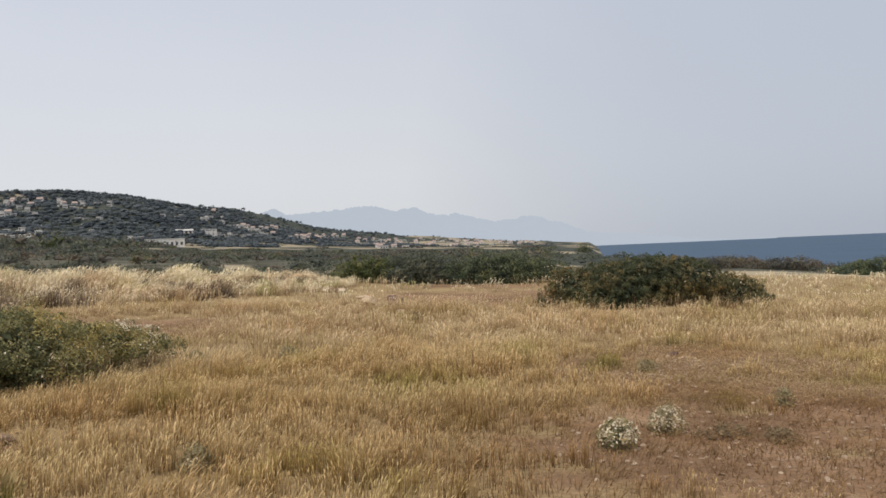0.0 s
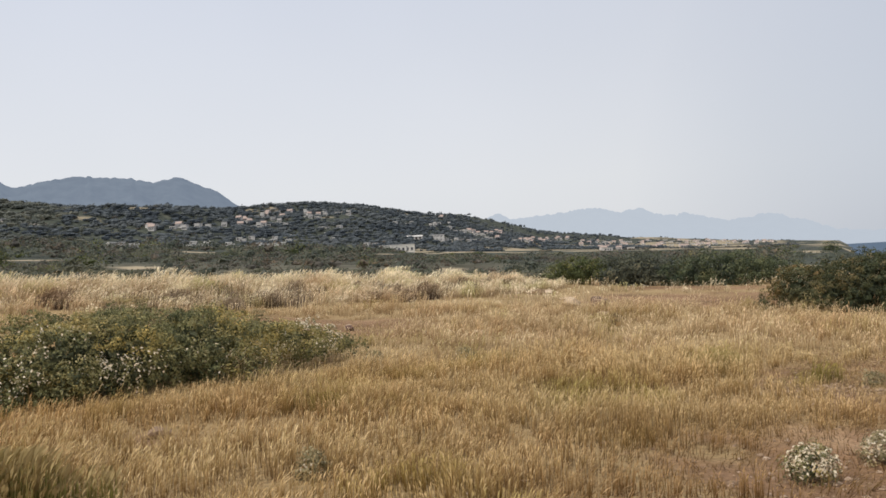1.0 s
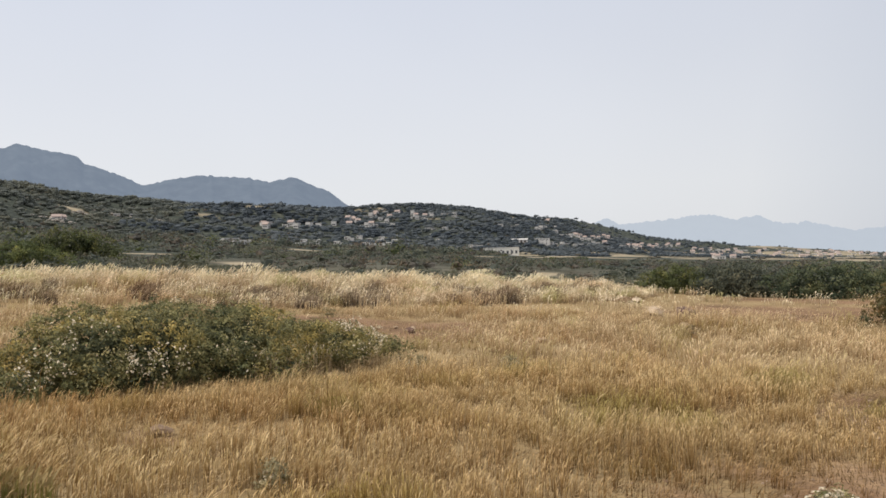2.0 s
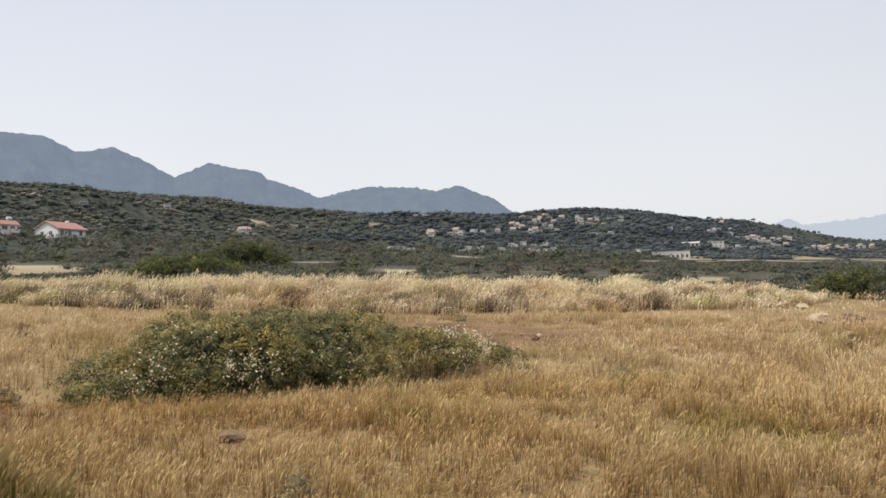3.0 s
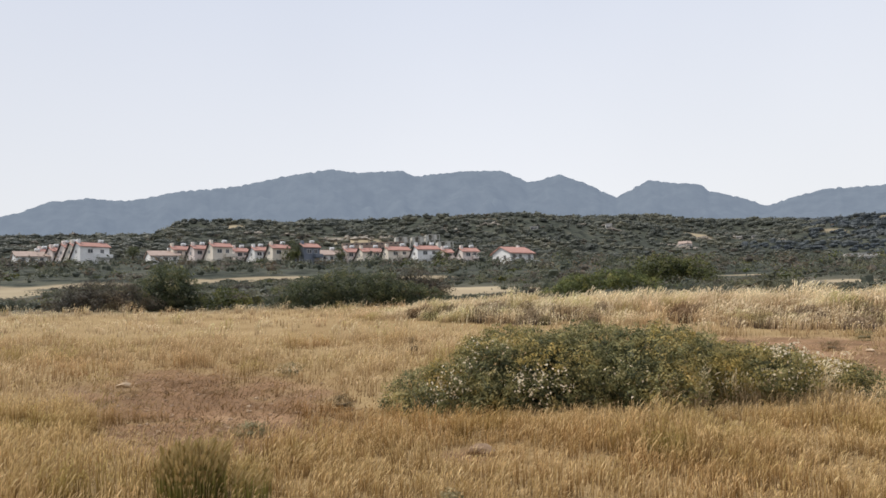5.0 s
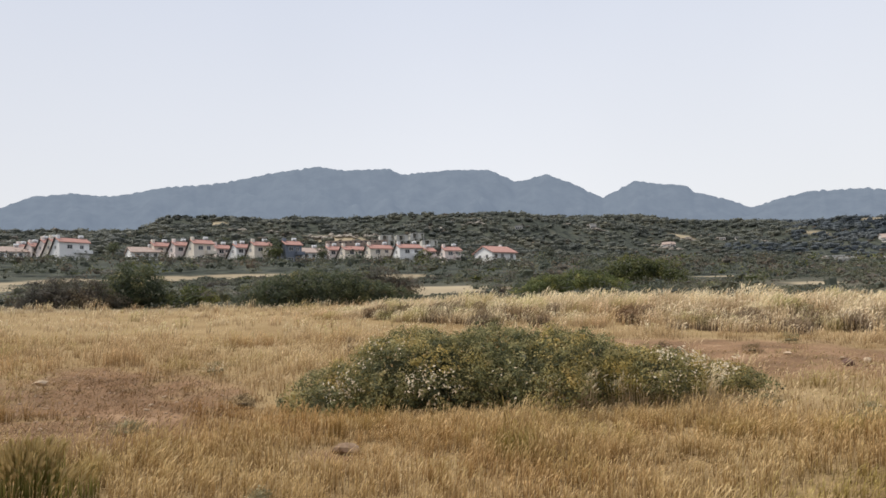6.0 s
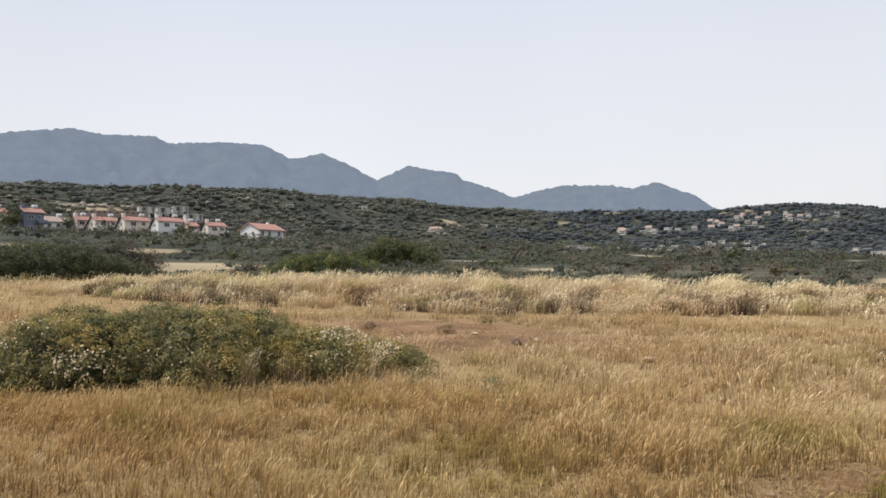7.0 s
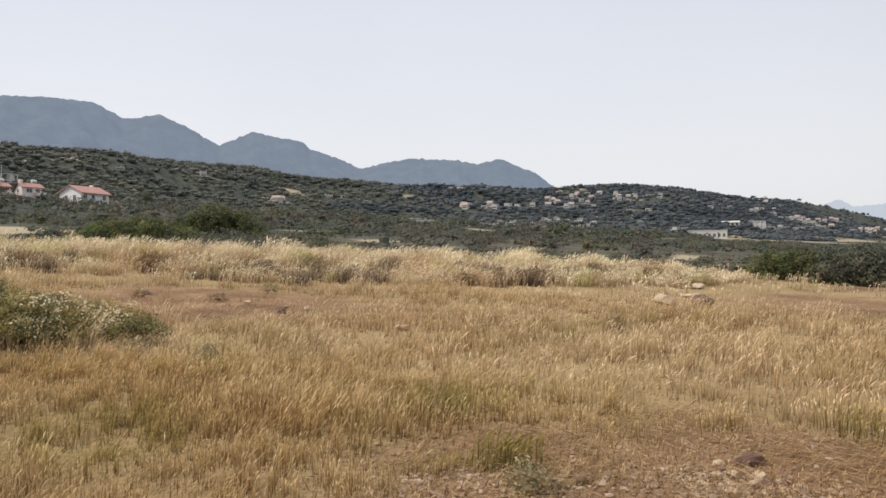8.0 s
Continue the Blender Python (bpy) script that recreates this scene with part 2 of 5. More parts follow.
# white wall greyed: haze before the far houses put into its colour
M_HILLWALL = plain_material("hazed_pale_wall", (0.47, 0.44, 0.41), (0.60, 0.57, 0.53), 0.2, 0.9)
M_PINK = plain_material("pink_render_wall", (0.80, 0.66, 0.60), (0.86, 0.75, 0.69), 0.4, 0.85)
M_SLATE = plain_material("blue_grey_wall", (0.16, 0.18, 0.22), (0.21, 0.23, 0.27), 0.4, 0.85)
M_TILE = plain_material("red_roof_tiles", (0.42, 0.215, 0.17), (0.51, 0.29, 0.24), 0.8, 0.8, 0.03, 6)
# tile red dulled: haze on distant roofs put into the colour
M_MUTEDTILE = plain_material("muted_roof_tiles", (0.36, 0.27, 0.225), (0.44, 0.34, 0.29), 0.8, 0.85, 0.03, 6)
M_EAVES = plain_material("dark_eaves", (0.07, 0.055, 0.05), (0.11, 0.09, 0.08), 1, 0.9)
M_CONCRETE = plain_material("raw_concrete", (0.52, 0.50, 0.45), (0.64, 0.61, 0.55), 0.5, 0.95)
M_ROUGH = plain_material("rough_brown_blockwork", (0.34, 0.25, 0.20), (0.46, 0.35, 0.28), 0.5, 0.95)
M_FRAME = plain_material("window_frames", (0.5, 0.48, 0.45), (0.6, 0.58, 0.55), 2, 0.6)
M_STEEL = plain_material("painted_white_tank", (0.75, 0.75, 0.74), (0.82, 0.82, 0.8), 2, 0.4)
M_GLASS, gn, gl, gp = shader("dark_window_glass", 0.12, 0.5)
gp.inputs["Base Color"].default_value = (0.03, 0.035, 0.045, 1)
# second colour: the haze glow laid over each range
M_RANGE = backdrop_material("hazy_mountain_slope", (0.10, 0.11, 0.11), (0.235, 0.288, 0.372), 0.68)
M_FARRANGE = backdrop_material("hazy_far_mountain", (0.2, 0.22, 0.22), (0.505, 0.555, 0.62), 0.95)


# ---- landform ----
def smooth(a, b, v):
    u = np.clip((v - a) / (b - a), 0, 1)
    return u * u * (3 - 2 * u)


def wob(x, y, size, seed):
    """Soft uneven noise from -1 to 1, with features of about that size in metres."""
    r = np.random.RandomState(seed)
    out = np.zeros_like(np.asarray(x, dtype=float) + np.asarray(y, dtype=float))
    for i in range(7):
        a, ph, k = r.uniform(0, 6.283), r.uniform(0, 6.283), r.uniform(0.6, 1.7) * 6.283 / (size * 2)
        out += np.sin((x * math.cos(a) + y * math.sin(a)) * k + ph + 0.8 * np.sin((y * math.cos(a) - x * math.sin(a)) * k * 0.7 + ph * 2))
    return out / 4.0


BANK = [(-36.0, 17.0), (-30.0, 23.0), (-23.0, 30.5), (-16.0, 35.0), (-11.0, 39.5), (-5.7, 45.5)]
BARE = [(3.2, 9.4, 2.6, 2.0), (5.5, 11.0, 2.6, 3.2), (2.0, 8.2, 1.5, 1.0), (3.4, 7.2, 2.6, 1.5), (3.0, 5.4, 2.4, 1.4), (6.0, 8.6, 3.0, 2.2), (3.2, 14.3, 1.6, 1.3), (4.6, 15.9, 2.1, 1.5), (-11.5, 6.4, 4.4, 2.4),
        (-7.6, 6.2, 2.2, 1.7), (-14.6, 6.2, 3.0, 1.5), (6.3, 14.4, 1.4, 2.0), (3.75, 12.6, 1.2, 2.7), (-10.2, 20.2, 4.6, 2.6), (-13.4, 22.0, 4.0, 3.4), (-9.0, 23.2, 3.4, 2.2), (3.0, 34.5, 7.0, 3.0), (0.4, 38.0, 4.0, 3.0), (7.5, 39.0, 6.0, 3.4), (2.2, 47.0, 5.0, 2.6), (-5.0, 8.75, 0.55, 0.4), (4.3, 14.5, 1.3, 1.8)]


def bank_at(x, y):
    """Distance from the bank's line, and how far along it (0 to 1)."""
    best, along = np.full(np.shape(x), 1e9), np.zeros(np.shape(x))
    for i in range(len(BANK) - 1):
        (ax, ay), (bx, by) = BANK[i], BANK[i + 1]
        u = np.clip(((x - ax) * (bx - ax) + (y - ay) * (by - ay)) / ((bx - ax) ** 2 + (by - ay) ** 2), 0, 1)
        d = np.hypot(x - ax - u * (bx - ax), y - ay - u * (by - ay))
        along = np.where(d < best, (i + u) / (len(BANK) - 1), along)
        best = np.minimum(best, d)
    return best, along


def bareness(x, y):
    b = np.zeros(np.shape(x))
    for cx, cy, rx, ry in BARE:
        d = np.hypot((x - cx) / rx, (y - cy) / ry) + 0.35 * wob(x, y, 0.9, 5)
        b = np.maximum(b, 1 - smooth(0.55, 1.15, d))
    return b


SKYLINE_AZ = [-180, -40, -12, -5, 0, 3, 6, 9, 12, 15, 18.6, 22, 26, 31, 38, 45, 49, 52, 57, 62, 67, 74, 80, 85, 87, 96, 120, 180]
SKYLINE_EL = [0, 0, 0, 0.42, 0.85, 1.1, 1.42, 1.85, 2.55, 3.3, 3.75, 4.45, 4.55, 4.5, 4.65, 5.2, 5.5, 6.0, 6.3, 6.75, 6.9, 6.75, 7.0, 7.2, 6.2, 5.8, 4, 0]


def crest_range(az):
    return np.interp(az, [-10, 3, 10, 20, 30, 50, 62, 90], [2900, 2700, 2000, 1350, 1100, 950, 720, 650])


def shore_at(x, y):
    """Metres inland from the shore, which bends in to a bay beyond the field."""
    bay = smooth(-10.2, -12.6, np.degrees(np.arctan2(-x, y))) * smooth(185, 285, np.hypot(x, y))
    return 120 + 0.14 * y - x - 140 * bay


def height(x, y):
    """The ground's height at a place: a field that slopes to the sea, a grassy bank, a plain and wooded hills inland."""
    x, y = np.asarray(x, dtype=float), np.asarray(y, dtype=float)
    r, az = np.hypot(x, y), np.degrees(np.arctan2(-x, y))
    near = np.interp(x, [-60, -18, 0, 40], [3.5, 0.81, 0.0, -1.2]) + np.interp(y, [-30, 0, 9, 60], [0.7, -0.15, -0.6, -0.62])
    near = near + 0.05 * wob(x, y, 4, 1) + 0.02 * wob(x, y, 1.1, 2)
    d, u = bank_at(x, y)
    near = near + np.exp(-(d / 3.2) ** 2) * np.interp(u, [0, 0.15, 0.5, 0.8, 1], [0.15, 0.5, 0.6, 0.45, 0.15])
    inland = shore_at(x, y)
    far = np.interp(inland, [-200, 0, 40, 97, 127, 171, 250, 375, 520, 900], [-25, -11, -7, -2.2, -0.9, 2.3, 8, 23, 33, 40])
    far = np.where(far > 1, 1 + (far - 1) * np.interp(y, [-200, 0, 126, 470, 1000, 3000], [1.1, 1, 0.82, 0.45, 0.4, 0.3]), far)
    h = near + (far - near) * smooth(48, 100, r)
    rc = crest_range(az)
    top = 1.0 + rc * np.tan(np.radians(np.interp(az, SKYLINE_AZ, SKYLINE_EL)))
    rise = smooth(0.42, 1.0, r / rc) - 0.5 * smooth(1.0, 2.2, r / rc)
    rough = 1 + (0.17 * wob(x, y, 150, 3) + 0.07 * wob(x, y, 55, 12)) * smooth(0.4, 0.6, r / rc) * (1 - smooth(0.8, 0.97, r / rc))
    hill = h + np.maximum(top - h, 0) * rise * rough
    return np.where(inland > -40, hill, h) + 0.3 * wob(x, y, 30, 4) * smooth(70, 200, r)


def z_at(x, y):
    return float(height(np.array([x]), np.array([y]))[0])


# open ground among the scrub: bearing, distance, half width in degrees, depth as a share of the distance
STRIPS = [(14.2, 944, 2.2, 0.02), (18.0, 736, 1.6, 0.02), (19.8, 280, 1.2, 0.05), (15.4, 330, 2.4, 0.06), (11.5, 900, 1.8, 0.05), (9.1, 1141, 1.6, 0.03),
          (5.9, 1314, 2.0, 0.05), (4.2, 1652, 1.5, 0.03), (1.0, 1554, 2.5, 0.05), (-2.7, 1800, 2.0, 0.05), (-4.75, 509, 1.6, 0.08)]
FIELDS = [(95.5, 132, 4.6, 0.17), (90, 150, 3.5, 0.035), (83.4, 153, 3, 0.06), (78.0, 157, 4, 0.05), (63, 86, 6.5, 0.13), (66.5, 150, 2.5, 0.06), (43, 131, 2.8, 0.05), (36.5, 88, 1.6, 0.05), (32.5, 250, 2.0, 0.05), (-8.2, 104, 1.5, 0.09), (-8.8, 289, 1.5, 0.08),
          (-22, 82, 3.2, 0.07), (-23, 62, 18, 0.3), (17.0, 650, 2.2, 0.10), (14.2, 600, 2.4, 0.11), (11.2, 500, 2.4, 0.12), (8.2, 400, 2.4, 0.13), (5, 640, 2.5, 0.10), (1.4, 650, 3.2, 0.13), (-2, 560, 3, 0.11), (-4.6, 450, 2.4, 0.11),
          (9.5, 900, 3.5, 0.10), (4, 1000, 5, 0.07), (-3, 1300, 5, 0.1), (15, 82, 1.2, 0.06),
          (72.9, 470, 2.2, 0.03), (40.4, 735, 0.8, 0.012), (48.6, 690, 0.45, 0.01), (46.2, 725, 0.8, 0.01), (28.2, 985, 0.35, 0.012)] + STRIPS


def field_at(x, y):
    """Below 1 inside the nearest open field."""
    r, az = np.hypot(x, y), np.degrees(np.arctan2(-x, y))
    d = np.full(np.shape(x), 9.0)
    for fa, fr, half, deep in FIELDS:
        d = np.minimum(d, np.hypot((az - fa) / half, (r - fr) / (fr * deep)))
    return d + 0.22 * wob(x, y, 9, 7) + 0.1 * wob(x, y, 3, 9)


STAND = (2.3, 3.0, 1.35)


def on_slope(az, el, nearest=120):
    """The place on the land that lies at this bearing and elevation, seen from the middle of the walk."""
    r = np.geomspace(nearest, 2600, 1500)
    x, y = STAND[0] - r * math.sin(radians(az)), STAND[1] + r * math.cos(radians(az))
    seen = np.degrees(np.arctan2(height(x, y) - STAND[2], r))
    i = int(np.argmax(seen >= el)) if (seen >= el).any() else int(np.argmax(seen))
    return float(x[i]), float(y[i])


def headroom(x, y):
    """How tall a plant may stand here without hiding the open ground behind it, which grazing keeps in view."""
    r, az, z = np.hypot(x, y), np.degrees(np.arctan2(-x, y)), height(x, y)
    room = np.full(np.shape(x), 99.0)
    for fa, fr, half, deep in FIELDS:
        edge = fr * (1 - deep * 0.7)
        rise = (z_at(-edge * math.sin(radians(fa)), edge * math.cos(radians(fa))) - STAND[2]) / edge
        room = np.where((np.abs(az - fa) < half * 0.85) & (r < edge), np.minimum(room, STAND[2] + rise * r - z), room)
    return np.maximum(room, np.where((r < 170) & (az > 72) & (az < 90), 0.5, 0.0))


def cover_at(x, y):
    """0 scrub floor, 0.5 bare soil, 1 stubble."""
    r, az = np.hypot(x, y), np.degrees(np.arctan2(-x, y))
    c = 0.02 + 0.2 * (1 - smooth(80, 130, r)) + 0.85 * (1 - smooth(0.85, 1.05, field_at(x, y)))
    tilled = smooth(600, 1000, r) * (1 - smooth(1, 5, az)) * np.clip(0.5 + 0.7 * wob(x, y * 0.35, 60, 8), 0, 1)
    c = np.maximum(c, np.where(tilled > 0.62, 0.8, 0.0))
    clearing = smooth(0.95, 1.15, wob(x, y, 45, 13)) * smooth(300, 420, r)
    c = np.maximum(c, 0.95 * (clearing > 0.5))
    near = 1 - smooth(45, 60, np.hypot(x + 3, y - 18))
    return c * (1 - near) + near * (0.62 - 0.12 * bareness(x, y))


def mesh_object(name, verts, faces, mat, parent=None, smooth_faces=True):
    """One mesh object from arrays of corners and of faces (all triangles, or all quads)."""
    faces = np.asarray(faces, dtype=np.int32)
    me = bpy.data.meshes.new(name)
    k = faces.shape[1]
    me.vertices.add(len(verts))
    me.vertices.foreach_set("co", np.asarray(verts, dtype=np.float32).ravel())
    me.loops.add(faces.size)
    me.loops.foreach_set("vertex_index", faces.ravel())
    me.polygons.add(len(faces))
    me.polygons.foreach_set("loop_start", np.arange(0, faces.size, k, dtype=np.int32))
    me.polygons.foreach_set("use_smooth", np.full(len(faces), smooth_faces))
    me.update(calc_edges=True)
    me.materials.append(mat)
    ob = new(name, me)
    ob.parent = parent
    return ob


def add_values(ob, name, values):
    ob.data.attributes.new(name, "FLOAT", "POINT").data.foreach_set("value", np.asarray(values, dtype=np.float32))


def sheet_faces(rows, cols, closed):
    i, j = np.meshgrid(np.arange(rows - 1), np.arange(cols if closed else cols - 1), indexing="ij")
    i, j = i.ravel(), j.ravel()
    k = (j + 1) % cols
    return np.stack([i * cols + j, i * cols + k, (i + 1) * cols + k, (i + 1) * cols + j], 1)


def build_ground():
    az = np.radians(np.concatenate([np.arange(-45, 112, 0.75), np.arange(112, 315, 3.0)]))
    rad = np.concatenate([[0.02], np.geomspace(0.8, 90, 120), np.geomspace(91.5, 2800, 225), np.geomspace(2880, 4850, 14)])
    rr, aa = np.meshgrid(rad, az, indexing="ij")
    x, y = (3 - rr * np.sin(aa)).ravel(), (6 + rr * np.cos(aa)).ravel()
    ob = mesh_object("ground", np.stack([x, y, height(x, y)], 1), sheet_faces(len(rad), len(az), True), M_GROUND)
    near = 1 - smooth(45, 60, np.hypot(x + 3, y - 18))
    add_values(ob, "cover", np.where(near > 0.99, 0, cover_at(x, y)))
    add_values(ob, "field", near)
    add_values(ob, "straw", 0.85 * (1 - bareness(x, y)) + 0.05)
    return tagged(ob, "dry red-brown soil and straw sloping to the sea", "ground", kind="structure")


def build_sea():
    az, rad = np.radians(np.arange(0, 360, 2.0)), np.geomspace(20, 4900, 60)
    rr, aa = np.meshgrid(rad, az, indexing="ij")
    v = np.stack([rr * np.cos(aa), rr * np.sin(aa), np.full(rr.shape, -11.2)], 2).reshape(-1, 3)
    v[:, 0] += 3
    ob = mesh_object("water", v, sheet_faces(len(rad), len(az), True), M_SEA)
    return tagged(ob, "calm dark blue sea under a hazy horizon", "sea", kind="structure")


def build_range(name, label, crest_az, crest_el, r_foot, r_crest, mat, seed, rugged):
    """A mountain range: a relief sheet from its foot up to the crest and down behind it."""
    az = np.arange(min(crest_az), max(crest_az), 0.15)
    u = np.linspace(0, 1.25, 60)
    uu, aa = np.meshgrid(u, az, indexing="ij")
    el = np.interp(az, crest_az, crest_el)
    kernel = np.hanning(5)[1:4] / np.hanning(5).sum()
    el = np.convolve(np.pad(el, 1, mode="edge"), kernel, mode="valid") + rugged * wob(az, az * 0, 0.35, seed) + rugged * wob(az, az * 0, 0.12, seed + 1)
    r = r_foot + (r_crest - r_foot) * uu
    a = np.radians(aa)
    x, y = -r * np.sin(a), r * np.cos(a)
    top = 1.5 + r_crest * np.tan(np.radians(el))[None, :]
    shape = np.where(uu < 1, uu ** 1.25, 1 - (uu - 1) * 1.6)
    spur = np.abs(wob(x, y, 260, seed + 2)) * 0.16 + 0.05 * wob(x, y, 90, seed + 3)
    z = top * (shape - spur * np.clip(uu * (1 - uu) * 4, 0, 1) * (uu < 1)) - 15 * (1 - np.clip(uu * 3, 0, 1))
    ob = mesh_object(name, np.stack([x, y, z], 2).reshape(-1, 3), sheet_faces(len(u), len(az), False), mat)
    return tagged(ob, label, "mountains", kind="structure")


build_ground()
build_sea()
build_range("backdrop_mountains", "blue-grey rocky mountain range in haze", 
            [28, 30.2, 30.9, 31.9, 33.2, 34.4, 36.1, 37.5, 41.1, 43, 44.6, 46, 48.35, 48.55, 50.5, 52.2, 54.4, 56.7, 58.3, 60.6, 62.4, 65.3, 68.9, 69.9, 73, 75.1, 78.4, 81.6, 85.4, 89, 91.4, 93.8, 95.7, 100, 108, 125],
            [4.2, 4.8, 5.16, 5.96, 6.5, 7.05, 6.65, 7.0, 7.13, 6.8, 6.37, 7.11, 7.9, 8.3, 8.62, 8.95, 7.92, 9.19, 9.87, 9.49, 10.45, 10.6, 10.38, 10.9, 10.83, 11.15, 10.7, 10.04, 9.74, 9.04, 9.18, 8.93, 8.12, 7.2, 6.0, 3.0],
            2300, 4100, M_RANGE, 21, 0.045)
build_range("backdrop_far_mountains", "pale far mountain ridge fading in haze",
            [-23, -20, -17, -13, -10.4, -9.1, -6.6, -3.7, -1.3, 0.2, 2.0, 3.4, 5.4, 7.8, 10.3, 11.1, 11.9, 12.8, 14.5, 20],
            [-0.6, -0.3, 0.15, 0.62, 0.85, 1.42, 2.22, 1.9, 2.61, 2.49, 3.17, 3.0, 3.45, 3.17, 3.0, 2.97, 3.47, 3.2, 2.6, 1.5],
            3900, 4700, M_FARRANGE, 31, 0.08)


# ---- grass ----
RNG = np.random.RandomState(11)


def sector(n, r0, r1, a0=-44, a1=110, ox=3.5, oy=3.0):
    """Random places between two distances, in the stretch of land that lies open to the path."""
    r = np.sqrt(RNG.uniform(r0 * r0, r1 * r1, n))
    a = np.radians(RNG.uniform(a0, a1, n))
    return ox - r * np.sin(a), oy + r * np.cos(a)


def weathered(x, y):
    """Where last year's growth still stands, brown and dull (1), and where it is fresh straw (0)."""
    d = np.hypot((x - 3.4) / 4.5, (y - 8.0) / 3.8) + 0.3 * wob(x, y, 1.6, 45)
    d = np.minimum(d, 0.12 + np.hypot((x + 11.0) / 5.4, (y - 6.9) / 2.6) + 0.3 * wob(x, y, 1.6, 45))
    old = 0.65 * smooth(0.1, 0.7, wob(x, y, 1.3, 57)) * smooth(20, 24, np.hypot(x, y))
    return np.clip(1 - smooth(0.5, 1.25, d) + 0.2 * smooth(0.3, 0.9, wob(x, y, 3.5, 46)) + old, 0, 1)


def blades(name, label, x, y, tall, width, lean, mat, head=0.24, fat=2.6, splay=None):
    """Grass: a stalk leaning with the wind, or out of its tuft, and a nodding seed head on each, all in one mesh."""
    n = len(x)
    z = height(x, y) - 0.01
    a = RNG.uniform(0, 6.283, n)
    side = np.stack([np.cos(a), np.sin(a), np.zeros(n)], 1)
    wind = np.array([0.28, 0.34]) + 0.5 * np.stack([wob(x, y, 0.9, 48), wob(x, y, 0.9, 49)], 1)
    w = RNG.uniform(-1, 1, (n, 2)) * 0.6 + wind
    if splay is not None:
        w = w + splay
    bend = np.concatenate([w * lean[:, None], np.zeros((n, 1))], 1)
    nod = np.concatenate([wind * 0.12, np.full((n, 1), -0.03)], 1)
    base = np.stack([x, y, z], 1)
    up = np.array([0, 0, 1.0])
    neck = base + (up * (1 - head) + bend * 0.55) * tall[:, None]
    tip = base + (up * (1.0 - 0.25 * lean[:, None]) + bend * 1.15 + nod) * tall[:, None]
    mid = neck * 0.5 + tip * 0.5 + np.array([0, 0, 0.03]) * tall[:, None]
    h = width[:, None] * side * 0.5
    v = np.stack([base - h, base + h, neck + h * 0.7, neck - h * 0.7, neck, mid + h * fat, tip, mid - h * fat], 1).reshape(-1, 3)
    f = (np.arange(n)[:, None] * 8 + np.arange(8)).reshape(-1, 4)
    ob = mesh_object(name, v, f, mat, smooth_faces=False)
    add_values(ob, "weathered", np.repeat(weathered(x, y), 8))
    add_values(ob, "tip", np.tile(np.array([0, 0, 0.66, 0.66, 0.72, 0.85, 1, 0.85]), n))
    return tagged(ob, label, "grass" if label else "", kind="stuff")


def thin(x, y, keep):
    k = RNG.uniform(0, 1, len(x)) < keep
    return x[k], y[k]


BUSH_AT = (-7.85, 12.85)


def in_bush(x, y, wider=0.0):
    u, v = (x - BUSH_AT[0]) * 0.326 + (y - BUSH_AT[1]) * 0.946, (y - BUSH_AT[1]) * 0.326 - (x - BUSH_AT[0]) * 0.946
    return np.hypot(u / (3.7 + wider), v / (1.5 + wider)) < 1.0


def on_bank(x, y):
    """1 on the bank's slope, from its crest down to the foot that faces the field, 0 off it."""
    d, u = bank_at(x, y)
    near = np.hypot(x - 3, y - 4) < np.hypot(np.interp(u, BANK_STEPS, BANK_LINE[:, 0]) - 3, np.interp(u, BANK_STEPS, BANK_LINE[:, 1]) - 4)
    foot = np.interp(u, [0, 0.2, 0.5, 0.8, 1], [2.0, 4.5, 5.8, 4.6, 1.6]) + 0.7 * wob(x, y, 1.8, 55)
    return np.where(near, d < foot, d < 1.6)


BANK_LINE, BANK_STEPS = np.array(BANK), np.linspace(0, 1, len(BANK))


def field_grass(n, r0, r1, wide, tall, many=11):
    x, y = sector(n // many, r0, r1)
    lush = np.repeat(RNG.uniform(0.62, 1.3, len(x)), many)
    spread = 0.04 + 0.004 * r0
    dx, dy = RNG.normal(0, spread, len(x) * many), RNG.normal(0, spread, len(x) * many)
    x, y = np.repeat(x, many) + dx, np.repeat(y, many) + dy
    patch = wob(x, y, 2.2, 41) * 0.5 + wob(x, y, 0.7, 42) * 0.35
    bare = bareness(x, y)
    keep = np.clip(0.74 + 0.55 * patch, 0.2, 1) * (1 - np.where(np.hypot(x, y) > 18, 0.99, 0.8) * bare) * (1 - 0.35 * weathered(x, y))
    luck = np.repeat(RNG.uniform(0, 1, len(x) // many), many)
    k = (luck * 0.8 + RNG.uniform(0, 0.2, len(x)) < keep) & ~in_bush(x, y) & ~on_bank(x, y)
    x, y, lush, bare = x[k], y[k], lush[k], bare[k]
    size = np.clip(0.94 + 0.38 * wob(x, y, 2.6, 43) + 0.28 * wob(x, y, 0.8, 44), 0.3, 1.7) * np.where(in_bush(x, y, 1.15), 0.45, 1.0) * (1 - 0.5 * bare) * (1 - 0.25 * weathered(x, y))
    t = tall * size * lush * RNG.uniform(0.6, 1.15, len(x))
    tall_ones = RNG.uniform(0, 1, len(x)) < 0.012
    t = np.where(tall_ones, t * 1.5, t)
    return x, y, t, wide * RNG.uniform(0.7, 1.4, len(x)), np.stack([dx[k], dy[k]], 1) / spread * 0.45


